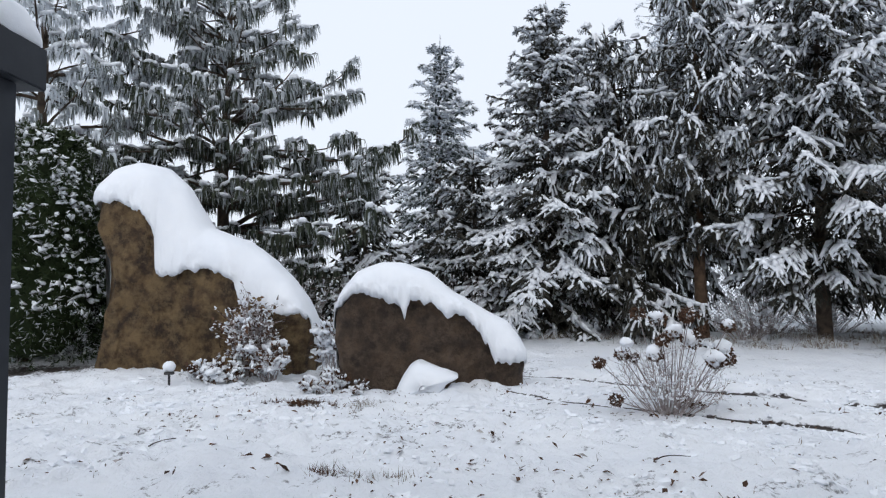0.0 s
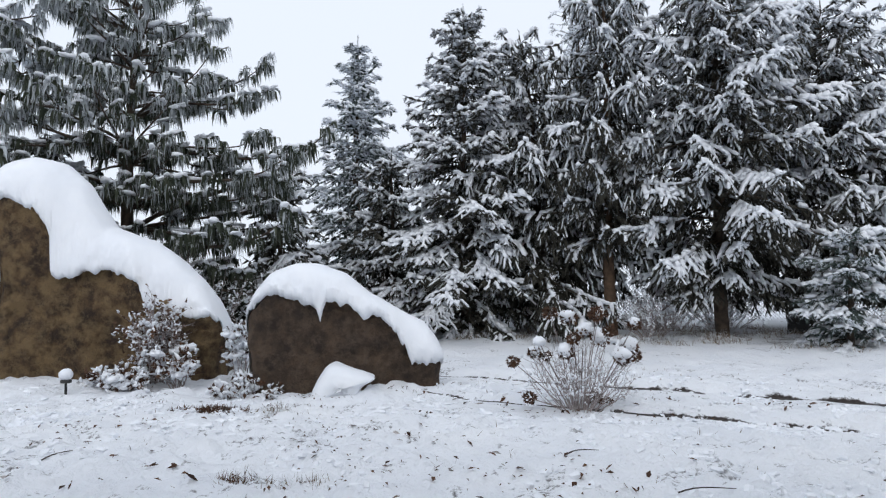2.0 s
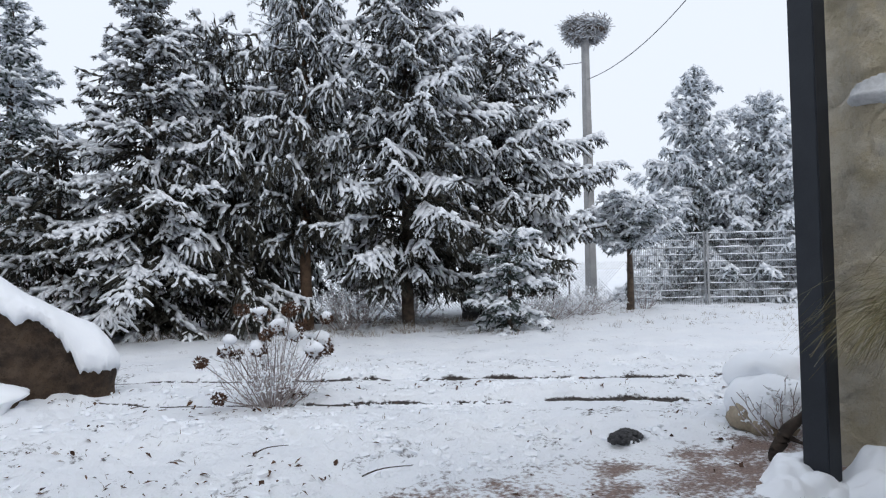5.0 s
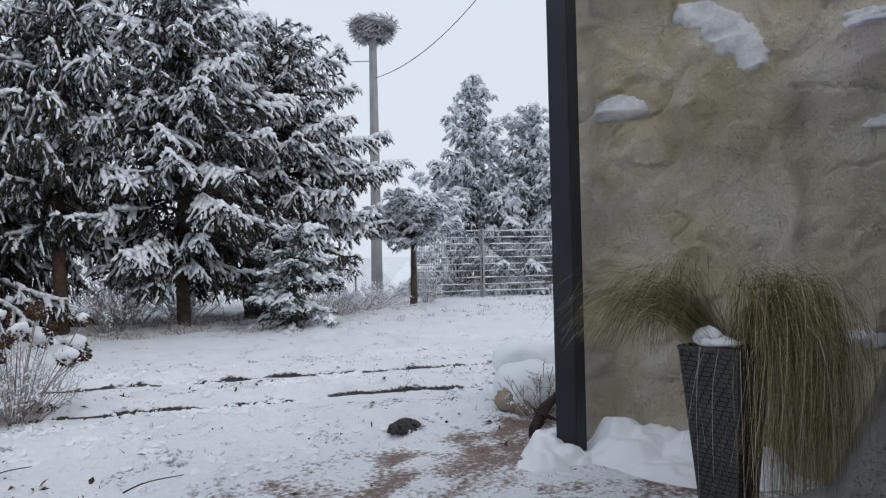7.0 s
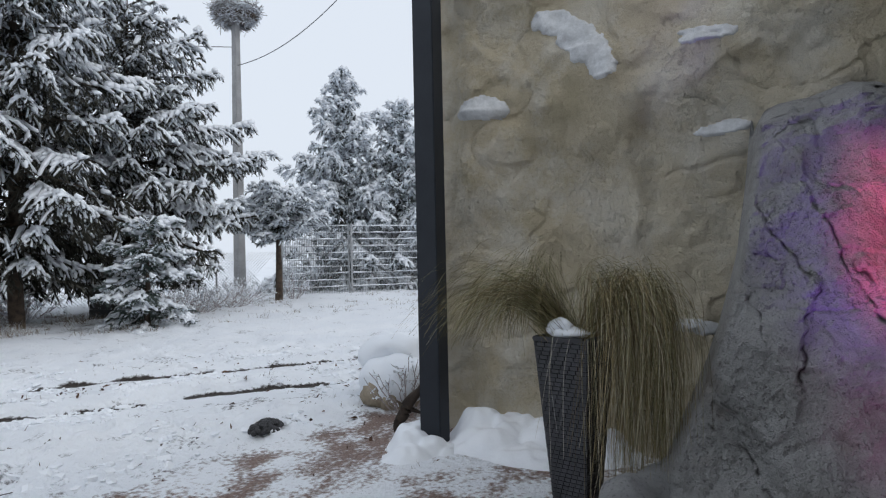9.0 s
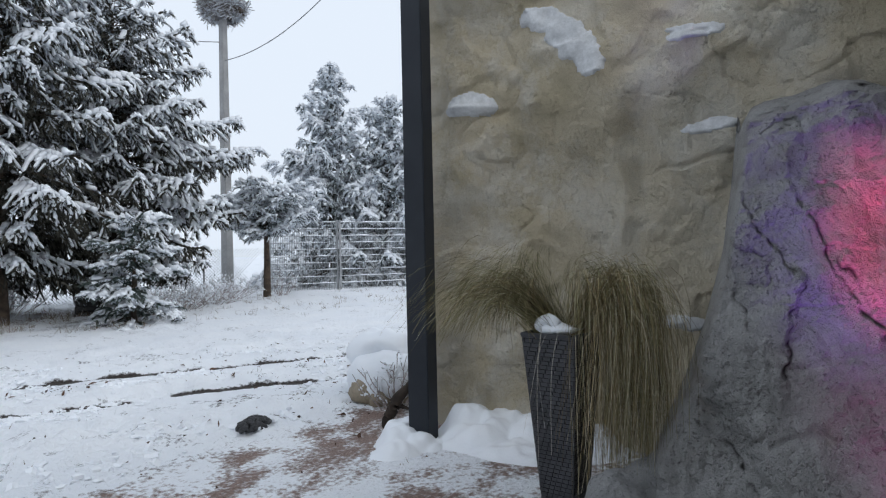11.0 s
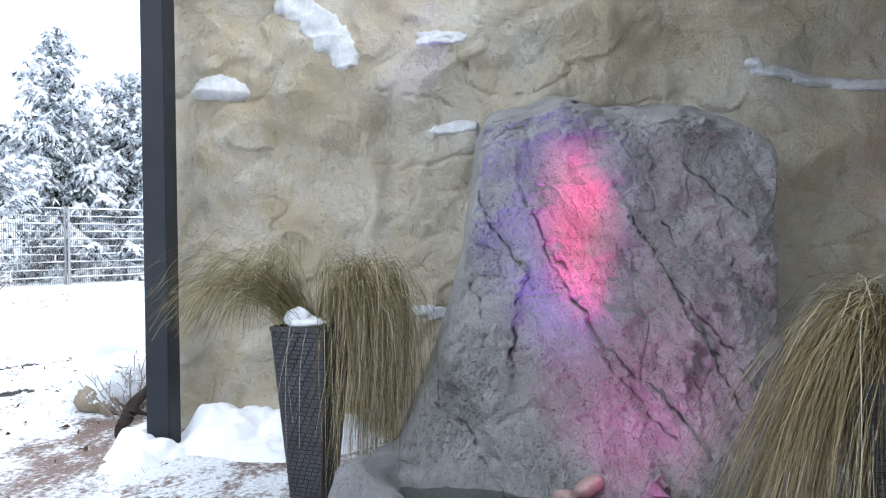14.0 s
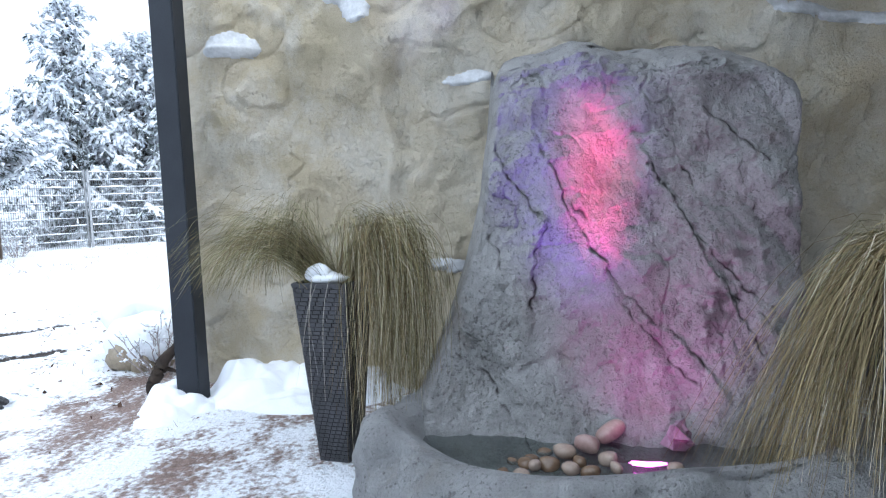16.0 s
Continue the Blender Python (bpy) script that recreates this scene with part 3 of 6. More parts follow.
# ---- the two sculpted rocks on the lawn ----
def sculpted_rock(name, label, material, y, half_depth, base, crest, line, thick, seed, waist=0.0):
    """A rock slab with a flat front and a snow-laden back: crest and line are (x, z) of its skyline and of the snow's lower edge."""
    cx, cz = zip(*crest)
    lx, lz = zip(*line)
    n = 290
    xs = np.linspace(cx[0], cx[-1], n)
    top, low = np.interp(xs, cx, cz), np.interp(xs, lx, lz)
    kernel = np.hanning(13) / np.hanning(13).sum()
    top = np.convolve(np.pad(top, 6, mode="edge"), kernel, mode="valid")
    low = low + 0.050 * noise2(xs, 0 * xs, 0.21, seed) + 0.022 * noise2(xs, 0 * xs, 0.085, seed + 1) + 0.012 * noise2(xs, 0 * xs, 0.045, seed + 2)
    low = np.minimum(low, top - 0.05)
    mid, half = (xs[0] + xs[-1]) / 2, (xs[-1] - xs[0]) / 2
    deep = half_depth * np.clip(1 - np.abs((xs - mid) / half) ** 16, 0.02, 1) ** 0.5
    rock_top = np.maximum(top - thick * 0.9, low + 0.02)

    def section(front, shoulder, peak, back):
        """Points from the front foot over the top to the back foot, for every x."""
        up = np.linspace(0, 1, 60)
        a = np.stack([-front[:, None] + 0 * up, base - 0.15 + (shoulder[:, None] - base + 0.15) * up], -1)
        w = np.linspace(0, np.pi / 2, 16)[1:]
        b = np.stack([-front[:, None] * np.cos(w) ** 0.8, shoulder[:, None] + (peak - shoulder)[:, None] * np.sin(w)], -1)
        c = np.stack([back[:, None] * np.sin(w), base - 0.15 + (peak[:, None] - base + 0.15) * np.cos(w) ** 0.6], -1)
        return np.concatenate([a, b, c], 1)

    sec = section(deep, low - 0.0, rock_top, deep)
    v = np.stack([np.broadcast_to(xs[:, None], sec.shape[:2]), y + sec[..., 0], sec[..., 1]], -1)
    inset = 0.06 * noise3(v, 0.55, seed) + 0.030 * ridge3(v, 0.24, seed + 1) + 0.016 * noise3(v, 0.09, seed + 2) - 0.016 * cracks3(v, 0.4, 0.06, seed + 3)
    v[..., 1] -= inset * np.where(sec[..., 0] < 0, 1, -1) * np.clip(deep / half_depth, 0, 1)[:, None]
    v[..., 0] += (0.05 * noise3(v, 0.45, seed + 4) + 0.02 * noise3(v, 0.14, seed + 14)) * smooth01(np.abs((v[..., 0] - mid) / half))
    v[..., 0] += waist * np.exp(-((v[..., 2] - 1.15) / 0.5) ** 2) * smooth01(1 - (v[..., 0] - xs[0]) / 0.7)
    k = v.shape[1]
    t = thing(name, pose(0, 0, 0), label, "rock sculpture")
    ends = [v[0].mean(0), v[-1].mean(0)]
    flat = np.concatenate([v.reshape(-1, 3), ends])
    j = np.arange(k)
    caps = np.concatenate([np.stack([j * 0 + n * k, j, (j + 1) % k], 1), np.stack([j * 0 + n * k + 1, (n - 1) * k + (j + 1) % k, (n - 1) * k + j], 1)])
    piece("rock_body", flat, [grid_faces(n, k, wrap_v=True)[:, ::-1], caps], material, t)
    # the snow: starts on the rock at its lower edge, swells out and runs over the back
    th = thick * np.clip((top - low) / 0.15, 0.3, 1)
    w = np.linspace(0, np.pi / 2, 22)
    lip = np.stack([-(deep[:, None] - 0.03) + 0 * w[:1], low[:, None] + 0.03 + 0 * w[:1]], -1)
    lip2 = np.stack([-(deep + 0.045)[:, None], low[:, None] - 0.01], -1)
    lip3 = np.stack([-(deep + 0.085)[:, None], (low + 0.055)[:, None]], -1)
    wide = np.hanning(57) / np.hanning(57).sum()
    even = np.convolve(np.pad(low, 28, mode="edge"), wide, mode="valid")
    rough_lip, even = np.minimum(low + 0.08, top - 0.01), np.minimum(even + 0.08, top - 0.01)
    blend = smooth01(np.sin(w[1:]) / 0.5)[None]
    start_ = rough_lip[:, None] * (1 - blend) + even[:, None] * blend
    over = np.stack([-(deep + 0.075)[:, None] * np.cos(w[1:]) ** 0.85, start_ + (top[:, None] - start_) * np.sin(w[1:])], -1)
    rear = np.stack([(deep + 0.06)[:, None] * np.sin(w[1:]), base + 0.2 + (top - base - 0.2)[:, None] * np.cos(w[1:]) ** 0.5], -1)
    sec = np.concatenate([lip, lip2, lip3, over, rear], 1)
    s = np.stack([np.broadcast_to(xs[:, None], sec.shape[:2]), y + sec[..., 0], sec[..., 1]], -1)
    s[..., 1] -= 0.035 * noise3(s, 0.4, seed + 6) + 0.01 * noise3(s, 0.1, seed + 7)
    lipness = np.exp(-np.arange(s.shape[1]) / 5.0)[None, :]
    s[..., 1] -= lipness * (0.028 * noise3(s, 0.05, seed + 9) + 0.018 * noise3(s, 0.025, seed + 10))
    s[..., 2] += 0.010 * noise3(s, 0.15, seed + 8) + lipness * (0.034 * noise3(s, 0.06, seed + 11) + 0.024 * noise3(s, 0.03, seed + 12))
    s[..., 0] = mid + (s[..., 0] - mid) * (1 + 0.05 / half)
    k = s.shape[1]
    ends = [s[0].mean(0), s[-1].mean(0)]
    flat = np.concatenate([s.reshape(-1, 3), ends])
    j = np.arange(k - 1)
    caps = np.concatenate([np.stack([j * 0 + n * k, j, j + 1], 1), np.stack([j * 0 + n * k + 1, (n - 1) * k + j + 1, (n - 1) * k + j], 1)])
    piece("snow_cap", flat, [grid_faces(n, k)[:, ::-1], caps], SNOW, t, "deep smooth snow with a ragged lower edge")
    return t


sculpted_rock("tall_rock_sculpture", "tall ochre-brown rock sculpture under a deep drift of snow", OCHRE, 8.95, 0.50, 0.0,
              [(-4.49, 2.14), (-4.45, 2.46), (-4.22, 2.73), (-3.99, 2.80), (-3.66, 2.72), (-3.39, 2.47), (-3.24, 2.18), (-3.09, 1.92), (-2.83, 1.81),
               (-2.60, 1.73), (-2.30, 1.50), (-2.03, 1.23), (-1.85, 0.97), (-1.73, 0.70), (-1.68, 0.30)],
              [(-4.49, 2.18), (-4.02, 2.20), (-3.84, 2.08), (-3.66, 1.93), (-3.60, 1.80), (-3.66, 1.60), (-3.64, 1.40), (-3.50, 1.32), (-2.90, 1.31), (-2.67, 1.2), (-2.56, 0.89), (-1.99, 0.77), (-1.68, 0.72)],
              0.17, 3, 0.17)
sculpted_rock("low_rock_sculpture", "low umber-brown rock sculpture with a thick snow cap", UMBER, 7.62, 0.40, 0.0,
              [(-1.17, 0.66), (-1.14, 0.92), (-1.08, 1.10), (-0.92, 1.30), (-0.66, 1.41), (-0.41, 1.40), (-0.15, 1.30), (0.11, 1.07), (0.43, 0.88), (0.68, 0.74), (0.79, 0.60), (0.85, 0.48), (0.88, 0.42)],
              [(-1.17, 0.80), (-1.02, 0.95), (-0.92, 1.04), (-0.82, 1.09), (-0.60, 0.99), (-0.45, 0.98), (-0.40, 0.82), (-0.34, 1.01), (-0.12, 0.99), (0.04, 0.82), (0.24, 0.78), (0.43, 0.59), (0.52, 0.34), (0.72, 0.38), (0.80, 0.36), (0.88, 0.34)],
              0.15, 9)


def snowy_boulder():
    t = thing("small_boulder", on_ground(-0.17, 7.02), "small dark boulder under a slanting slab of snow", "boulder")
    v, f = lump((0.10, 0.10, 0.05), (0.22, 0.20, 0.16), 4)
    piece("stone", v, f, UMBER, t)
    # a slanting slab of snow with an overhanging right-hand tip
    outline = np.array([(-0.22, -0.04), (-0.17, 0.09), (-0.11, 0.185), (-0.05, 0.205), (0.06, 0.175), (0.19, 0.125), (0.215, 0.10), (0.13, 0.06), (0.10, 0.0), (0.09, -0.04)])
    edge = np.linspace(0, len(outline), 61)[:-1]
    ring = np.stack([np.interp(edge, np.arange(len(outline) + 1), np.append(outline[:, c], outline[0, c])) for c in (0, 1)], -1)
    for k in range(3):
        ring = 0.5 * ring + 0.25 * (np.roll(ring, 1, 0) + np.roll(ring, -1, 0))
    w = np.linspace(-1, 1, 17)
    scale_ = np.sqrt(np.clip(1 - np.abs(w) ** 3.5, 0.01, 1))
    mid_ = np.array([-0.02, 0.06])
    v = np.stack([mid_[0] + (ring[None, :, 0] - mid_[0]) * scale_[:, None], 0.20 * w[:, None] + 0 * ring[None, :, 0], mid_[1] + (ring[None, :, 1] - mid_[1]) * scale_[:, None]], -1)
    v = 1.55 * v + 0.016 * noise3(v, 0.12, 4)[..., None] + 0.008 * noise3(v, 0.04, 5)[..., None]
    ends = np.stack([v[0].mean(0), v[-1].mean(0)])
    j, q = np.arange(60), 16 * 60
    caps = np.concatenate([np.stack([j * 0 + 17 * 60, j, (j + 1) % 60], 1), np.stack([j * 0 + 17 * 60 + 1, q + (j + 1) % 60, q + j], 1)])
    v, f = np.concatenate([v.reshape(-1, 3), ends]), [grid_faces(17, 60, wrap_v=True)[:, ::-1], caps]
    piece("snow_cap", v, f, SNOW, t)


snowy_boulder()


# ---- trees ----
def capsule(rings, sides):
    """A blunt rod of length 2 along x."""
    v, f = ball(rings, sides)
    return np.stack([np.sign(v[:, 2]) * np.abs(v[:, 2]) ** 0.5, v[:, 0], v[:, 1]], -1), f


CAPSULE = capsule(5, 6)
GRAIN = capsule(4, 5)
ROD = capsule(4, 3)
SPINDLE = (np.array([[-1, 0, 0], [0, 0.9, -0.5], [0, -0.9, -0.5], [0, 0, 1], [1, 0, 0]], float), [np.array([[0, 1, 3], [0, 2, 1], [0, 3, 2], [4, 3, 1], [4, 1, 2], [4, 2, 3]])])
UP = np.array([0, 0, 1.0])


def needles_on(start, way, length, per, size, width, spread, sag, r):
    """Needles as thin triangles along twigs: vertices, faces."""
    n = len(start)
    k = np.repeat(np.arange(n), per)
    s = r.random(len(k)) ** 0.8
    root = start[k] + way[k] * (length[k] * s)[:, None]
    side = unit(r.normal(size=(len(k), 3)))
    d = unit(way[k] * 0.55 + side * spread + np.array([0, 0, -sag]))
    tip = root + d * (size * r.uniform(0.7, 1.25, len(k)))[:, None]
    across = unit(np.cross(d, unit(r.normal(size=(len(k), 3))))) * (width * r.uniform(0.7, 1.2, len(k)))[:, None] * 0.5
    v = np.stack([root - across, root + across, tip], 1).reshape(-1, 3)
    return v, np.arange(len(v)).reshape(-1, 3)


def conifer(name, label, x, y, height, radius, seed, clear=0.06, whorls=20, per_whorl=6, profile=0.7, fall=0.25, lift=0.6, curl=0.30, hang=0.6, spacing=0.19, wide=0.34, finger=0.20,
            snow=0.95, fat=0.038, needle=0.066, blade=0.018, per=6, core=0.022, foliage=None, bark=None, trunk_radius=None, group="", lean=(0, 0), lop=0.0, leader=0.7, extra=()):
    """A spruce or fir: a tapered trunk, whorls of uneven limbs, drooping branchlets along the limbs, fingers along the branchlets, and snow lying on all that faces up."""
    r = np.random.default_rng(seed)
    t = thing(name, pose(x, y, gz(x, y) - 0.05), label, "tree", group)
    tr = trunk_radius or 0.012 * height + 0.03
    zt = np.linspace(0, height, 14)
    axis = np.stack([lean[0] * (zt / height) ** 2 + 0.03 * np.sin(zt * 1.3 + seed), lean[1] * (zt / height) ** 2 + 0.03 * np.cos(zt * 1.1 + seed), zt], -1)
    wood = [tube(axis, tr * (1 - zt / height) ** 0.8 + 0.008, 8)]
    segs, pads = [], []            # twigs: start, way, length, load, share of thickness; pads of snow over whole branchlets

    def grow(h, a, ln, load):
        s = np.linspace(0, 1, 8)
        z0 = h * height
        base = np.array([np.interp(z0, zt, axis[:, 0]), np.interp(z0, zt, axis[:, 1]), z0])
        o = np.array([np.cos(a), np.sin(a), 0])
        rise = lift * h ** 1.5 - fall * (1 - h) + r.uniform(-0.12, 0.12)
        bend = r.normal() * 0.09 * ln
        limb = base + o * (ln * s)[:, None] + np.array([-o[1], o[0], 0]) * (bend * s ** 2)[:, None] + UP * (ln * (rise * s - curl * s ** 2 + 0.62 * curl * s ** 4))[:, None]
        wood.append(tube(limb, (0.006 + 0.010 * ln) * (1 - 0.85 * s), 4))
        m = max(2, int(ln / spacing))
        q = np.clip(np.linspace(0.16, 0.97, m) + r.uniform(-0.4, 0.4, m) / m, 0.06, 1)
        p = np.stack([np.interp(q, s, limb[:, c]) for c in range(3)], -1)
        tang = unit(np.stack([np.interp(q, s, np.gradient(limb[:, c])) for c in range(3)], -1))
        side = unit(np.cross(tang, UP))
        graded = load * smooth01((q - 0.10) / 0.45)
        # the limb itself, clothed towards its tip
        n2 = max(3, int(ln / 0.16))
        e = np.linspace(0.25, 1.0, n2 + 1)
        pe = np.stack([np.interp(e, s, limb[:, c]) for c in range(3)], -1)
        step = np.diff(pe, axis=0)
        segs.append((pe[:-1], unit(step), np.linalg.norm(step, axis=1) * 1.25, load * smooth01((e[:-1] - 0.1) / 0.3) * 1.3, np.full(n2, 1.6)))
        for sign in (-1, 1):
            bl = (min(0.62, wide * ln) * (1 - q) ** 0.6 + 0.11) * r.uniform(0.6, 1.25, m)
            droop = hang * r.uniform(0.3, 1.2, m)[:, None]
            d1 = unit(tang * r.uniform(0.6, 1.0, m)[:, None] + sign * side * r.uniform(0.55, 1.0, m)[:, None] - UP * droop * 0.6)
            d2 = unit(d1 - UP * droop * 0.8)
            l1, l2 = bl * 0.5, bl * 0.55
            segs.append((p, d1, l1, graded, np.full(m, 1.15)))
            mid = p + d1 * l1[:, None]
            pads.append((p + d1 * (l1 * 0.8)[:, None], unit(d1 + d2), bl * 0.42, graded))
            segs.append((mid, d2, l2, graded, np.ones(m)))
            across = unit(np.cross(d1, UP))
            for u, base_, d, ls in ((0.45, p, d1, l1), (0.10, mid, d2, l2), (0.65, mid, d2, l2)):
                for sg in (-1, 1):
                    go = r.random(m) < np.clip(bl / 0.34, 0.25, 0.95)
                    if not go.any():
                        continue
                    df = unit(d * 0.85 + sg * across * r.uniform(0.45, 0.9, m)[:, None] - UP * (hang * r.uniform(0.2, 1.4, m))[:, None])
                    lf = finger * r.uniform(0.55, 1.2, m) * np.clip(0.45 + bl, 0.5, 1)
                    at = base_ + d * (ls * u)[:, None]
                    segs.append((at[go], df[go], lf[go], graded[go], np.full(go.sum(), 0.85)))

    for i in range(whorls):
        for j in range(per_whorl):
            h = min(max(clear + (1 - clear) * (i + r.uniform(-0.5, 0.5)) / whorls, clear), 0.975)
            reach = radius * ((1 - h) / (1 - clear)) ** profile
            if clear > 0.12:
                reach *= 0.5 + 0.5 * float(smooth01((h - clear) / 0.14))
            a = 2 * np.pi * (j + 0.5 * (i % 2) + r.uniform(-0.4, 0.4)) / per_whorl + i * 0.7
            ln = max(reach * r.uniform(0.55, 1.15) * (1 + lop * np.cos(a)), 0.16)
            grow(h, a, ln, r.uniform(0.85, 1.25) if r.random() < 0.62 else r.uniform(0.15, 0.6))
    for h, a, ln in extra:
        grow(h, radians(a), ln, 1.1)
    # the leader with its upright side shoots
    tip = axis[-1]
    for k in range(6):
        a, z = r.uniform(0, 2 * np.pi), height - leader * (0.25 + 0.11 * k)
        foot = np.array([[np.interp(z, zt, axis[:, 0]), np.interp(z, zt, axis[:, 1]), z]])
        segs.append((foot, unit(np.array([[np.cos(a), np.sin(a), 1.1]])), np.array([0.14 + 0.035 * k]), np.array([0.7]), np.array([0.8])))
    segs.append((np.array([tip - UP * leader * 0.5]), UP[None], np.array([leader * 0.62]), np.array([0.3]), np.array([0.8])))
    start, way, length, load, part_ = (np.concatenate(k) for k in zip(*segs))
    v, f = merge(wood)
    piece("trunk", v, f, bark or BARK, t)
    # dark growth close to the stem
    inner = int(55 * height * max(0.4, radius / 2.5))
    hz = r.uniform(clear, 0.95, inner) * height
    a = r.uniform(0, 2 * np.pi, inner)
    foot = np.stack([np.interp(hz, zt, axis[:, 0]), np.interp(hz, zt, axis[:, 1]), hz], -1)
    out_ = unit(np.stack([np.cos(a), np.sin(a), r.uniform(-0.7, 0.3, inner)], -1))
    far = (0.12 + 0.45 * r.random(inner)) * radius * (1 - hz / height) ** profile
    n1, n2 = needles_on(start, way, length, per, needle, blade, 0.65, 0.40, r), needles_on(foot + out_ * (far * 0.3)[:, None], out_, far, per * 2, needle * 2.2, blade * 3.0, 0.8, 0.45, r)
    cores = stamp(SPINDLE, start + way * (length * 0.5)[:, None] - UP * core * 0.3, way, np.tile(UP, (len(start), 1)) + 0.01, length * 0.56, core * part_, core * part_)
    v, f = merge([n1, n2, cores])
    tagged(piece("crown", v, f, foliage or SPRUCE, t, smooth=False), kind="stuff")
    drift = smooth01(0.75 + 1.5 * noise3(start, 0.55, seed + 7))      # whole fans carry snow while their neighbours have shed it
    keep = r.random(len(start)) < snow * load * (0.28 + 1.15 * drift) * np.where(way[:, 2] < -0.75, 0.4, 1.0)
    c, w, ln, th = start[keep], way[keep], length[keep], part_[keep]
    size = fat * th * r.uniform(0.65, 1.5, len(c)) * (0.55 + 0.45 * np.sqrt(np.clip(1 - w[:, 2] ** 2, 0, 1)))
    lifted = unit(UP - w * w[:, 2:3])
    mid = c + w * (ln * 0.53)[:, None] + lifted * (size * 0.75 + core * 0.5)[:, None]
    v, f = stamp(ROD, mid, w, np.tile(UP, (len(mid), 1)) + 0.01, ln * r.uniform(0.42, 0.60, len(c)), size, size * 0.85)
    v = v + 0.55 * fat * np.stack([noise3(v, 0.07, seed), noise3(v, 0.07, seed + 1), 0.8 * noise3(v, 0.06, seed + 2)], -1) + 0.25 * fat * noise3(v, 0.025, seed + 3)[:, None]
    c, w, ln, q = (np.concatenate(k) for k in zip(*pads))
    keep = r.random(len(c)) < snow * q * (0.1 + 1.1 * smooth01(0.75 + 1.5 * noise3(c, 0.55, seed + 7))) * np.where(w[:, 2] < -0.8, 0.3, 1.0)
    c, w, ln = c[keep], w[keep], ln[keep]
    broad = fat * r.uniform(1.3, 2.3, len(c))
    pad = stamp(GRAIN, c + UP * (core + 0.012), w, np.tile(UP, (len(c), 1)) + 0.01, ln, broad, fat * r.uniform(0.5, 0.9, len(c)))
    pv = pad[0] + 0.9 * fat * np.stack([noise3(pad[0], 0.05, seed + 11), noise3(pad[0], 0.05, seed + 12), 0.5 * noise3(pad[0], 0.05, seed + 13)], -1)
    v, f = merge([(v, f), (pv, pad[1])])
    tagged(piece("snow_load", v, f, SNOW, t, "snow lying along the twigs"), kind="stuff")
    return t


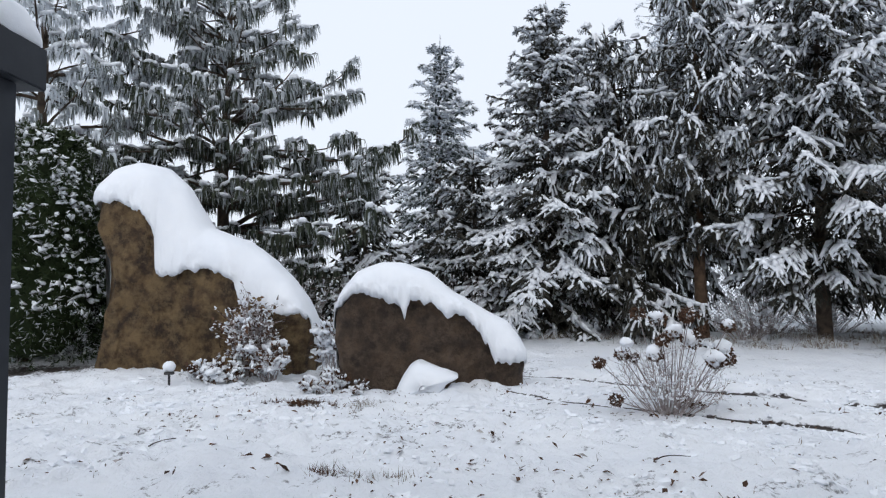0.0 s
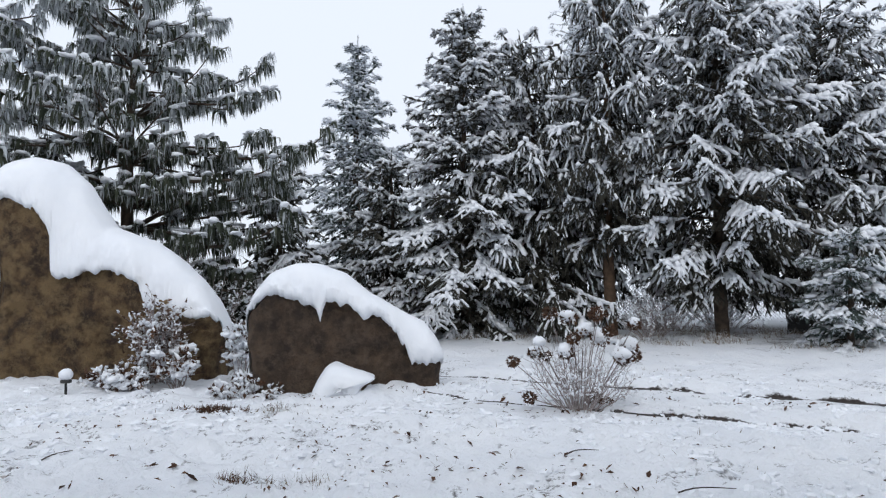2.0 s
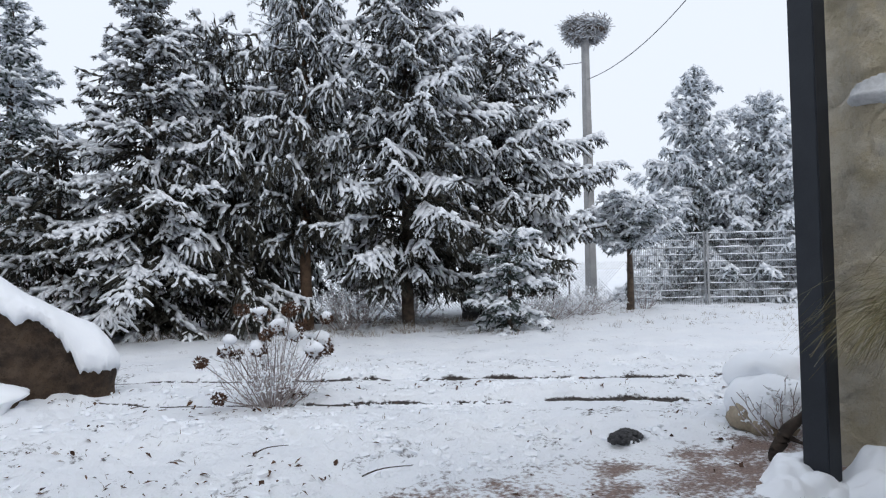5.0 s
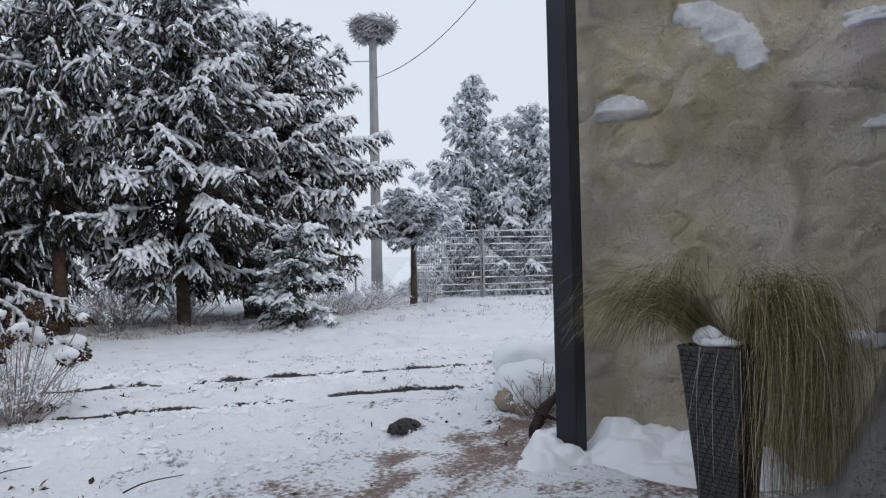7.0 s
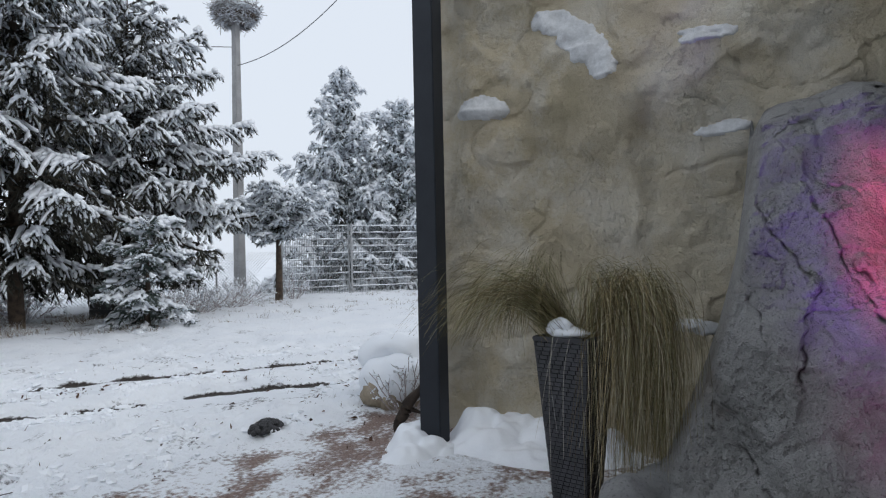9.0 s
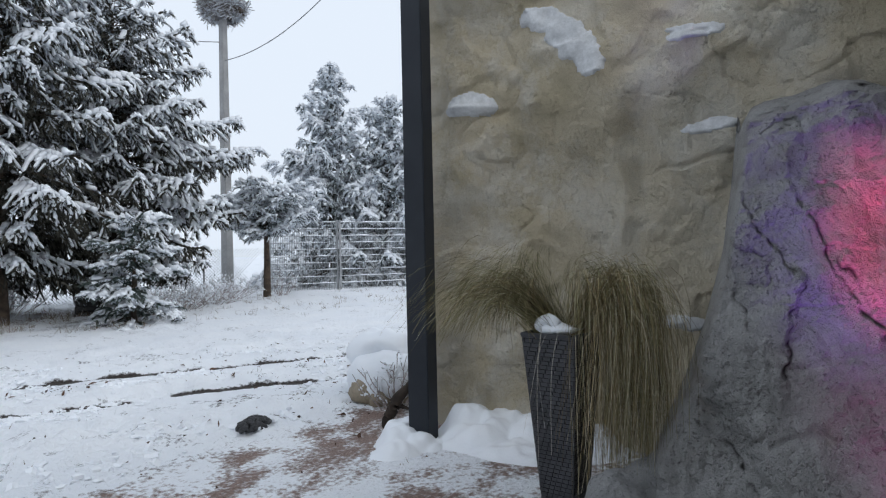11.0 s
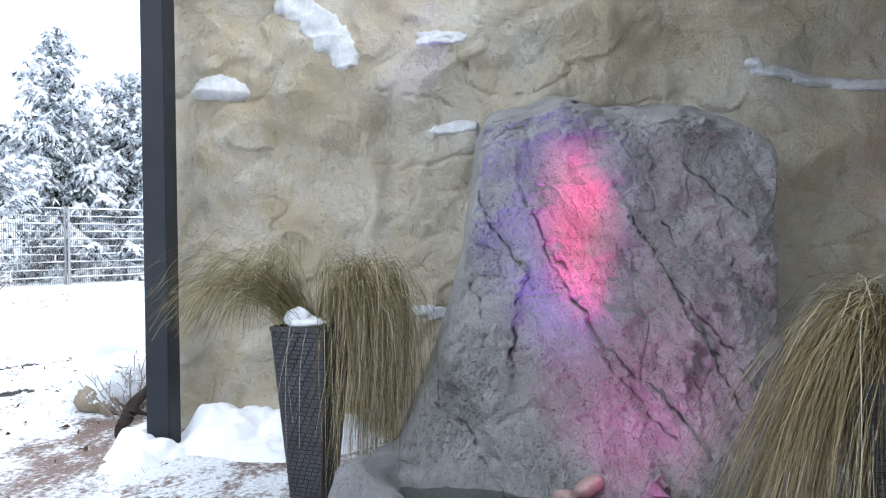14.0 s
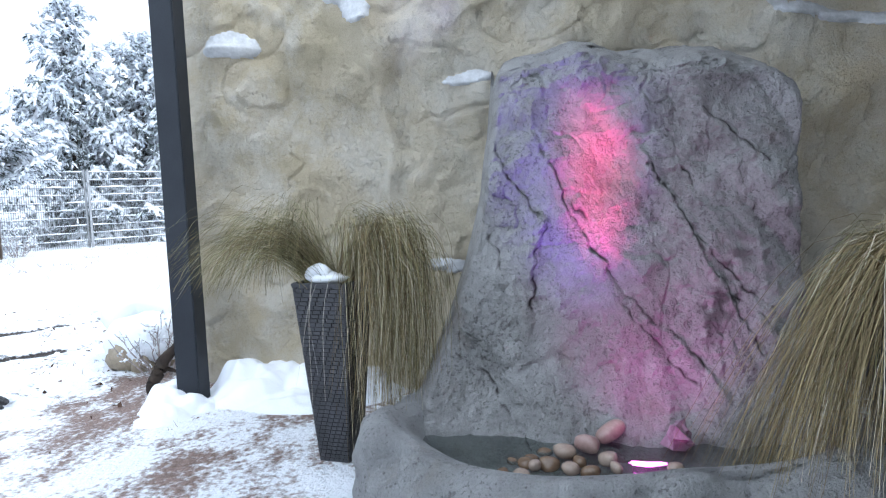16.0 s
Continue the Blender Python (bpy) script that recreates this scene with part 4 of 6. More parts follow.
def long_needled_pine(name, label, x, y, height, radius, seed, foliage=None, whorls=13, per_whorl=5, clear=0.10, needle=0.22, snow=0.6, profile=0.5, gap=0.24, extra=()):
    """A pine whose long needles hang in skirts below its shoots, with slabs of snow on top of them."""
    r = np.random.default_rng(seed)
    t = thing(name, pose(x, y, gz(x, y) - 0.05), label, "tree")
    zt = np.linspace(0, height, 14)
    axis = np.stack([0.05 * np.sin(zt + seed), 0.05 * np.cos(zt * 0.8), zt], -1)
    wood = [tube(axis, 0.13 * (1 - zt / height) ** 0.8 + 0.01, 9)]
    spots, heads, sizes = [], [], []

    def grow(h, a, ln):
        s = np.linspace(0, 1, 8)
        o = np.array([np.cos(a), np.sin(a), 0])
        rise = r.uniform(-0.15, 0.40) + 0.45 * h
        limb = np.array([0, 0, h * height]) + o * (ln * s)[:, None] + UP * (ln * (rise * s - 0.45 * s ** 2 + 0.32 * s ** 4))[:, None]
        wood.append(tube(limb, (0.010 + 0.011 * ln) * (1 - 0.8 * s), 5))
        m = max(2, int(0.8 * ln / gap))
        q = np.clip(np.linspace(0.16, 1.0, m) + r.uniform(-0.4, 0.4, m) / m, 0.1, 1)
        p = np.stack([np.interp(q, s, limb[:, c]) for c in range(3)], -1)
        tang = unit(np.stack([np.interp(q, s, np.gradient(limb[:, c])) for c in range(3)], -1))
        for k in range(m):
            for sign in (-1, 0, 1):
                if sign == 0 and k < m - 1 or r.random() < 0.10:
                    continue
                side = np.cross(tang[k], UP)
                d = unit(tang[k] * r.uniform(0.5, 0.9) + sign * side * r.uniform(0.5, 1.0) + UP * r.uniform(-0.05, 0.3))
                reach2 = r.uniform(0.18, 0.50) * (0.5 + 0.5 * min(1, ln)) * (1.15 - 0.5 * q[k]) if sign else 0.12
                e = p[k] + d * reach2
                wood.append(tube(np.stack([p[k], (p[k] + e) / 2 + [0, 0, 0.02], e]), [0.009, 0.007, 0.005], 3))
                spots.append(e), heads.append(d * [1, 1, 0.6]), sizes.append(r.uniform(0.08, 0.16))

    for i in range(whorls):
        h = min(max(clear + (1 - clear) * (i + r.uniform(-0.3, 0.3)) / whorls, clear), 0.96)
        reach = radius * max(0.12, (1 - h) / (1 - clear)) ** profile
        for j in range(per_whorl):
            grow(h, 2 * np.pi * (j + r.uniform(-0.35, 0.35)) / per_whorl + i * 0.9, reach * r.uniform(0.5, 1.12))
    for h, a, ln in extra:
        grow(h, radians(a), ln)
    spots.append(np.array([0, 0, height])), heads.append(UP), sizes.append(0.15)
    spot, head, half = np.array(spots), unit(np.array(heads)), np.array(sizes)
    n = len(spot)

    def skirt(per, width, drop, tight):
        """Needles that leave the shoot sideways and hang: a bell below each shoot."""
        k = np.repeat(np.arange(n), per)
        s = r.uniform(-1.0, 1.0, len(k))
        side = unit(np.cross(head[k], UP) + 0.001)
        out_ = unit(side * r.uniform(-1, 1, len(k))[:, None] * tight + head[k] * (0.25 + 0.5 * np.clip(s, -0.4, 1))[:, None] * tight + UP * r.uniform(-0.45, 0.05, len(k))[:, None])
        ln = needle * r.uniform(0.82, 1.2, n)[k] * r.uniform(0.75, 1.1, len(k)) * drop
        root = spot[k] + head[k] * (half[k] * s)[:, None]
        mid = root + out_ * (ln * 0.34)[:, None]
        tip = mid + unit(out_ * 0.22 - UP + r.normal(size=(len(k), 3)) * 0.08) * (ln * 0.85)[:, None]
        across = unit(np.cross(out_ - UP, r.normal(size=(len(k), 3)))) * width
        v = np.stack([root - across, root + across, mid + across, mid - across, tip], 1).reshape(-1, 3)
        b = (np.arange(len(k)) * 5)[:, None]
        return v, [np.concatenate([b + [[0, 1, 2]], b + [[0, 2, 3]], b + [[3, 2, 4]]])]

    v, f = merge(wood)
    piece("trunk", v, f, BARK, t)
    v, f = merge([skirt(28, 0.0065, 1.0, 0.9), skirt(9, 0.028, 0.95, 0.6)])
    tagged(piece("crown", v, f, foliage or PINE, t, smooth=False), kind="stuff")
    keep = (r.random(n) < snow) & (head[:, 2] < 0.75)
    c, d, hl = spot[keep], head[keep], half[keep]
    size = r.uniform(0.045, 0.075, len(c))
    items = []
    for shift, share in ((0.0, 1.0), (0.55, 0.75), (-0.5, 0.8)):
        some = r.random(len(c)) < share
        at = c[some] + d[some] * (hl[some] * shift)[:, None] + UP * 0.04 + r.normal(size=(some.sum(), 3)) * [0.025, 0.025, 0.006]
        items.append(stamp(CAPSULE, at, d[some], np.tile(UP, (some.sum(), 1)) + 0.01, hl[some] * r.uniform(0.55, 0.95, some.sum()), size[some] * 1.15, size[some] * 0.55))
    v, f = merge(items)
    v = v + np.stack([0.035 * noise3(v, 0.09, seed), 0.035 * noise3(v, 0.09, seed + 1), 0.025 * noise3(v, 0.07, seed + 2)], -1) + 0.012 * noise3(v, 0.03, seed + 3)[:, None]
    tagged(piece("snow_load", v, f, SNOW, t, "slabs of snow on the needle mops"), kind="stuff")


long_needled_pine("pine_tree", "tall pine with long hanging needles and slabs of snow", -4.0, 12.2, 6.8, 2.9, 21, whorls=16, per_whorl=7, clear=0.06, needle=0.24, profile=0.36, gap=0.27, snow=0.7,
                  extra=((0.50, -8, 2.9), (0.62, -14, 2.5), (0.40, -30, 3.3), (0.30, -20, 3.6), (0.22, -35, 3.6), (0.66, 195, 2.2), (0.58, 215, 2.1)))
long_needled_pine("pine_tree", "rimed long-needled pine behind the thuja", -7.2, 11.8, 8.4, 2.9, 22, foliage=RIMED_PINE, whorls=13, per_whorl=6, needle=0.23, profile=0.4, gap=0.26)
conifer("fir_tree", "slim rimed fir far behind the rocks, its top paled for mist", -0.08, 16.2, 7.0, 2.1, 31, whorls=19, foliage=RIMED, snow=0.8, fat=0.036, profile=0.78, spacing=0.25, finger=0.24, core=0.026, needle=0.07, blade=0.022, lift=0.9, hang=0.4, leader=1.0)
conifer("fir_tree", "dense dark fir with layered snowy limbs", 2.1, 13.2, 6.75, 2.35, 32, whorls=21, per_whorl=7, profile=0.66, fat=0.040, fall=0.3, hang=0.45, lift=0.7, clear=0.04, curl=0.38)
conifer("weeping_spruce", "spruce with drooping curtains of snowy twigs", 3.75, 13.3, 6.2, 2.3, 33, whorls=14, per_whorl=6, hang=1.7, finger=0.27, snow=0.8, clear=0.12, profile=0.40, lean=(-0.45, 0), curl=0.5, fall=0.05, lift=0.35)
conifer("weeping_spruce", "tall ragged spruce with hanging twigs and bare stem", 4.85, 12.5, 7.6, 2.0, 34, whorls=17, per_whorl=5, hang=1.8, finger=0.27, clear=0.24, profile=0.42, snow=0.8, bark=BARK_RED, curl=0.45, fall=0.1, lift=0.4)
conifer("spruce_tree", "broad dark spruce with heavy fans of snow", 6.7, 11.7, 7.9, 3.1, 35, whorls=17, per_whorl=7, hang=1.0, finger=0.22, fat=0.040, profile=0.55, clear=0.15, fall=0.10, lift=0.55, lop=0.1, curl=0.48)
conifer("spruce_tree", "second dark spruce crowding the broad one", 9.3, 12.2, 6.7, 2.75, 36, whorls=16, per_whorl=7, hang=0.9, finger=0.22, fat=0.040, clear=0.15, profile=0.42, lop=0.05, fall=0.12, curl=0.42,
        extra=((0.53, -44, 2.9), (0.50, -38, 2.6), (0.47, -46, 2.6), (0.57, -40, 2.5)))
conifer("bare_larch", "thin frosted larch with its needles shed", 6.0, 17.5, 9.8, 1.8, 37, whorls=20, per_whorl=5, hang=0.9, per=3, snow=0.3, fat=0.016, core=0.007, foliage=RIMED, clear=0.3, spacing=0.28)
conifer("young_pine", "loose young conifer with snow pads on its limbs", 7.75, 9.75, 1.9, 0.95, 38, clear=0.04, whorls=7, per_whorl=5, profile=0.30, fat=0.040, foliage=RIMED, hang=0.3, finger=0.16, leader=0.3, spacing=0.16, snow=1.1, fall=0.1, lift=0.4)
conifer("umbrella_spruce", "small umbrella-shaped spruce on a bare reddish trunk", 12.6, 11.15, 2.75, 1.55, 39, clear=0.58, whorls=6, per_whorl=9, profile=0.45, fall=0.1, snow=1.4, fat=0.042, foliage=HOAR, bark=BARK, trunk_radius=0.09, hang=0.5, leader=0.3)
# hoar frost on these needles also paints in the pale haze of distance
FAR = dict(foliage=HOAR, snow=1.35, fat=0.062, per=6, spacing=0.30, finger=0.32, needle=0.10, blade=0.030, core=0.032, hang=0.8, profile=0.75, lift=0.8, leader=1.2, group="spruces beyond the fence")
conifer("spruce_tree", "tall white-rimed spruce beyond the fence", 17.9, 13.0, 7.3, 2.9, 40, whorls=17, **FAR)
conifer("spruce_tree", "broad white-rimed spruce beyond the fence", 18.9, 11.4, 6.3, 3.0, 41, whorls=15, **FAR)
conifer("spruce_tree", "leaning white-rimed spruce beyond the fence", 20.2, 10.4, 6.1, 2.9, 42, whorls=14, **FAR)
FILL = dict(snow=0.8, spacing=0.26, whorls=11, profile=0.5, fat=0.036, core=0.026, finger=0.24, needle=0.07, blade=0.022, group="young spruces behind the rocks")
conifer("young_spruce", "half-grown dark spruce filling the row", -1.6, 13.4, 3.3, 1.6, 43, **FILL)
conifer("young_spruce", "half-grown dark spruce filling the row", 0.7, 14.4, 3.9, 1.7, 44, **FILL)
conifer("young_spruce", "half-grown snowy spruce filling the row", -5.6, 12.6, 3.8, 1.7, 45, **FILL)


def thuja(x, y, height, radius, seed):
    """A dense evergreen bush: fans of flat sprays with lumps of snow."""
    r = np.random.default_rng(seed)
    t = thing("thuja_bush", pose(x, y, gz(x, y) - 0.05), "dense dark thuja speckled with clumps of snow", "bush")
    n = 8000
    a, h = r.uniform(0, 2 * np.pi, n), r.random(n) ** 0.9
    reach = radius * np.sqrt(np.clip(1 - np.abs(2 * h - 0.75) ** 2.6 / 1.9, 0.05, 1)) * (1 + 0.18 * noise2(a * 2, h * 6, 0.8, seed))
    dep = r.uniform(0.72, 1.02, n)
    p = np.stack([np.cos(a) * reach * dep, np.sin(a) * reach * dep, 0.1 + h * (height - 0.15)], -1)
    d = unit(np.stack([np.cos(a), np.sin(a), r.uniform(0.0, 0.9, n)], -1) + r.normal(size=(n, 3)) * 0.3)
    v, f = needles_on(p, d, np.full(n, 0.10), 9, 0.08, 0.02, 0.6, 0.1, r)
    tagged(piece("crown", v, f, THUJA, t, smooth=False), kind="stuff")
    core, cf = lump((0, 0, height * 0.5), (radius * 0.72, radius * 0.72, height * 0.47), seed, 0.15)
    piece("inner_crown", core, cf, THUJA, t, smooth=False)
    clumped = noise3(p, 0.28, seed + 4) + 0.5 * noise3(p, 0.11, seed + 5)
    keep = (r.random(n) < 0.75) & (dep > 0.86) & (clumped > -0.18) & (p[:, 2] > 0.7)
    c = p[keep] + d[keep] * 0.07
    size = 0.016 + 0.036 * r.random(len(c)) ** 1.6
    v, f = stamp(ROD, c, unit(d[keep] * [1, 1, 0.2] + r.normal(size=c.shape) * [0.5, 0.5, 0.15]), np.tile([0, 0, 1.0], (len(c), 1)) + 0.01, size * r.uniform(1.0, 2.0, len(c)), size * 1.1, size * 0.75)
    v = v + np.stack([0.05 * noise3(v, 0.07, seed), 0.05 * noise3(v, 0.07, seed + 1), 0.05 * noise3(v, 0.07, seed + 2)], -1)
    tagged(piece("snow_load", v, f, SNOW, t, "clumps of snow"), kind="stuff")
    piece("stem", *tube(np.array([[0, 0, 0], [0, 0, 0.5], [0.02, 0, height * 0.6]]), [0.09, 0.08, 0.03]), BARK, t)


thuja(-6.05, 9.7, 3.45, 1.45, 51)


def twiggy_shrub(name, label, x, y, height, radius, stems, seed, forks=4, snow=0.3, leaves=0, thick=0.006, fan=1.0, snow_size=0.016, clumps=0):
    """Thin stems that fork and spread from one foot, some with snow or withered leaves."""
    r = np.random.default_rng(seed)
    t = thing(name, pose(x, y, gz(x, y) - 0.02), label, "shrub")
    wood, tips, dirs = [], [], []
    for i in range(stems):
        a = r.uniform(0, 2 * np.pi)
        b = r.random() ** 0.6 * radius
        foot = np.array([np.cos(a), np.sin(a), 0]) * b * 0.25
        top = np.array([np.cos(a) * b * fan, np.sin(a) * b * fan, height * r.uniform(0.55, 1.0) * (1 - 0.25 * b / radius)])
        s = np.linspace(0, 1, 6)[:, None]
        path = foot + (top - foot) * s + np.array([np.cos(a), np.sin(a), 0]) * (0.12 * b * np.sin(s * np.pi)) + r.normal(size=(6, 3)) * 0.012
        path[0, 2] = -0.03
        wood.append(tube(path, thick * (1 - 0.6 * s[:, 0]), 4))
        for k in range(forks):
            q = r.uniform(0.35, 1.0)
            p = np.array([np.interp(q, s[:, 0], path[:, c]) for c in range(3)])
            d = unit(unit(top - foot) * 0.7 + r.normal(size=3) * 0.55)
            e = p + d * r.uniform(0.08, 0.24) * height
            wood.append(tube(np.stack([p, (p + e) / 2 + r.normal(size=3) * 0.01, e]), [thick * 0.55, thick * 0.45, thick * 0.25], 3))
            tips.append((p + e) / 2), dirs.append(d)
            tips.append(e), dirs.append(d)
    v, f = merge(wood)
    tagged(piece("branchwork", v, f, TWIG, t), kind="stuff")
    tips, dirs = np.array(tips), np.array(dirs)
    keep = r.random(len(tips)) < snow
    if keep.any():
        c = np.repeat(tips[keep], 3, 0) + r.normal(size=(3 * keep.sum(), 3)) * snow_size * 1.6
        size = 0.68 * snow_size * r.uniform(0.5, 1.6, len(c))
        along = unit(np.repeat(dirs[keep], 3, 0) + r.normal(size=c.shape) * 0.5)
        v, f = stamp(GRAIN, c, along, np.tile([0, 0, 1.0], (len(c), 1)) + 0.01, size * r.uniform(1.0, 2.2, len(c)), size, size * 0.8)
        tagged(piece("snow_load", v + 0.7 * snow_size * np.stack([noise3(v, 0.02, seed), noise3(v, 0.02, seed + 1), noise3(v, 0.02, seed + 2)], -1), f, SNOW, t, "snow caught in the twigs"), kind="stuff")
    if clumps:
        at = np.repeat(tips[r.integers(0, len(tips), clumps)], 12, 0) * [1, 1, 0.86] + r.normal(size=(12 * clumps, 3)) * [0.050, 0.035, 0.014]
        size = r.uniform(0.022, 0.045, len(at))
        v, f = stamp(GRAIN, at, unit(r.normal(size=at.shape) * [1, 1, 0.2]), np.tile([0, 0, 1.0], (len(at), 1)) + 0.01, size * 1.4, size, size * 0.75)
        tagged(piece("snow_clumps", v + 0.02 * np.stack([noise3(v, 0.04, seed + 4), noise3(v, 0.04, seed + 5), noise3(v, 0.04, seed + 6)], -1), f, SNOW, t, "lumps of snow lodged on the branches"), kind="stuff")
    if leaves:
        v, f = needles_on(tips, dirs, np.full(len(tips), 0.05), leaves, 0.055, 0.035, 0.9, 0.3, r)
        tagged(piece("withered_leaves", v, f, DRYLEAF, t, smooth=False), kind="stuff")
    return t


# hydrangea with snowballs on its dead flower heads
def hydrangea(x, y, seed):
    r = np.random.default_rng(seed)
    t = twiggy_shrub("hydrangea_bush", "leafless hydrangea bush with snow-capped brown flower heads", x, y, 0.74, 0.52, 66, seed, 6, 0.30, 0, 0.0042, 1.0, 0.010)
    spots = [(-0.40, 0.66, 0.055, 0), (-0.24, 0.92, 0.07, 1), (-0.03, 0.86, 0.085, 2), (0.06, 0.74, 0.075, 2), (-0.12, 0.70, 0.06, 1), (-0.18, 0.58, 0.075, 2), (0.27, 0.66, 0.10, 2),
             (0.33, 0.53, 0.085, 2), (0.46, 0.60, 0.085, 2), (0.22, 0.90, 0.08, 1), (0.12, 0.92, 0.085, 1), (0.46, 0.82, 0.055, 2), (-0.62, 0.48, 0.055, 1), (0.60, 0.50, 0.06, 1),
             (-0.42, 0.56, 0.06, 2), (-0.30, 0.52, 0.055, 1), (0.25, 0.76, 0.06, 1), (0.50, 0.46, 0.05, 1), (-0.46, 0.14, 0.06, 1), (0.18, 0.10, 0.09, 1), (0.28, 0.06, 0.08, 1)]
    for dx, z, size, kind in spots:
        dy = r.uniform(-0.25, 0.2)
        c = np.array([[dx, dy, z]])
        if kind:
            p = c + unit(r.normal(size=(70, 3))) * size * 0.8 * np.array([1, 1, 0.8])
            v, f = needles_on(p, unit(p - c), np.full(70, 0.01), 2, 0.03, 0.024, 0.8, 0.0, r)
            head = piece("flower_head", v, f, DRYLEAF, t, "withered brown flower head", smooth=False)
        if kind != 1:
            v, f = lump((dx, dy, z + size * 0.35), (size * 0.98, size * 0.95, size * 0.8), int(100 * abs(dx)) + 3, 0.38, 9, 12)
            piece("snow_cap", v, f, SNOW, t)
        v, f = tube(np.array([[dx * 0.15, dy * 0.15, -0.02], [dx * 0.55, dy * 0.6, z * 0.5], [dx, dy, z]]), [0.006, 0.005, 0.004], 4)
        piece("stem", v, f, TWIG, t)


hydrangea(2.02, 6.05, 61)

twiggy_shrub("frosted_bush", "dry bush crusted with frost and snow before the rock", -2.30, 8.0, 1.12, 0.34, 52, 62, 7, 0.40, 1, 0.007, 0.80, 0.014, 8)
twiggy_shrub("frosted_bush", "low frosted perennial with dark withered leaves", -1.98, 7.75, 0.46, 0.20, 16, 63, 5, 0.35, 2, 0.006, 1.0, 0.022, 5)
twiggy_shrub("frosted_bush", "low frosted perennial with dark withered leaves", -2.60, 7.7, 0.34, 0.30, 24, 64, 5, 0.45, 3, 0.005, 1.0, 0.022, 5)
twiggy_shrub("frosted_bush", "frosted shrub growing between the two rocks", -1.36, 8.3, 0.85, 0.24, 16, 65, 6, 0.5, 1, 0.006, 0.9, 0.026, 9)
twiggy_shrub("frosted_bush", "low frosted perennial with dark withered leaves", -1.15, 7.15, 0.22, 0.4, 22, 66, 4, 0.5, 2, 0.004, 1.0, 0.022)
for k, (sx, sy, h, rad, n) in enumerate([(-2.6, 11.0, 1.9, 0.9, 46), (-1.1, 11.4, 1.7, 0.9, 46), (0.6, 13.2, 1.5, 0.9, 30), (5.9, 12.6, 1.1, 0.8, 36), (7.3, 12.6, 0.9, 0.8, 36), (3.5, 13.6, 0.9, 0.8, 30),
                                         (8.6, 10.6, 0.7, 0.7, 40), (9.6, 10.7, 0.6, 0.8, 40), (10.6, 10.9, 0.55, 0.8, 40), (11.6, 11.3, 0.6, 0.7, 36), (13.2, 11.2, 0.75, 0.4, 26), (5.4, 11.9, 0.9, 0.7, 44), (6.3, 13.0, 1.4, 0.9, 50), (7.6, 13.4, 1.3, 0.9, 50), (4.3, 14.8, 1.5, 0.9, 44), (2.6, 15.2, 1.6, 0.9, 40)]):
    twiggy_shrub("wild_shrub", "leafless frosted shrub under the conifers", sx, sy, h, rad, n, 70 + k, 5, 0.35, 0, 0.006, 1.0, 0.018)


# ---- stork pole, cables, fences, compost bin ----
def stork_pole(x, y, top):
    t = thing("stork_pole", pose(x, y, gz(x, y) - 0.1), "weathered concrete utility pole carrying a stork nest", "pole")
    s = 0.15
    bm = box_bm(-s, -s * 0.8, 0, s, s * 0.8, top, 0.02)
    for q in bm.verts:
        k = 1 - 0.35 * q.co.z / top
        q.co.x *= k
        q.co.y *= k
    part("shaft", bm, CONCRETE, t)
    part("bracket", box_bm(-0.5, -0.06, top - 0.05, 0.5, 0.06, top + 0.03, 0.01), CABLE, t)
    return t


POLE = (14.50, 14.29)
POLE_TOP = 8.05
stork_pole(*POLE, POLE_TOP)


def nest(x, y, z, seed):
    r = np.random.default_rng(seed)
    n = 2200
    a, q = r.uniform(0, 2 * np.pi, n), r.random(n)
    rad = 0.76 * (0.62 + 0.38 * q) * r.uniform(0.7, 1.0, n)
    p = np.stack([np.cos(a) * rad, np.sin(a) * rad, 0.50 * q - 0.02], -1)
    d = unit(np.stack([-np.sin(a), np.cos(a), 0 * a], -1) + r.normal(size=(n, 3)) * 0.55)
    ln = r.uniform(0.25, 0.6, n)
    b = unit(np.cross(d, r.normal(size=(n, 3)))) * 0.009
    c = unit(np.cross(d, b)) * 0.009
    s, e = p - d * (ln / 2)[:, None], p + d * (ln / 2)[:, None]
    v = np.stack([s + b, s - b + c, s - b - c, e], 1).reshape(-1, 3)
    k = (np.arange(n) * 4)[:, None]
    t = thing("stork_nest", pose(x, y, z), "large untidy stork nest of frosted sticks on a pole", "nest")
    tagged(piece("nest_weave", v, np.concatenate([k + [[0, 1, 3]], k + [[1, 2, 3]], k + [[2, 0, 3]]]), STICK, t, smooth=False), kind="stuff")
    v, f = lump((0, 0, 0.22), (0.64, 0.64, 0.21), seed, 0.12)
    piece("nest_core", v, f, BARK, t)
    v, f = lump((0, 0, 0.42), (0.68, 0.68, 0.09), seed + 1, 0.15)
    piece("snow_cap", v, f, SNOW, t)


nest(POLE[0], POLE[1], gz(*POLE) + POLE_TOP - 0.1, 81)


def cable(a, b, sag, radius=0.018):
    s = np.linspace(0, 1, 24)[:, None]
    p = np.array(a) + (np.array(b) - np.array(a)) * s - np.array([0, 0, 1.0]) * (4 * sag * s * (1 - s))
    v, f = tube(p, radius, 5)
    ob = piece("overhead_cable", v, f, CABLE)
    tagged(ob, "thin sagging overhead cable from the pole", "cable", "overhead cables")


cable((POLE[0], POLE[1], 6.95), (13.0, 6.4, 10.2), 0.95, 0.012)
cable((POLE[0], POLE[1], 7.5), (2.0, 24.0, 8.0), 0.5, 0.012)


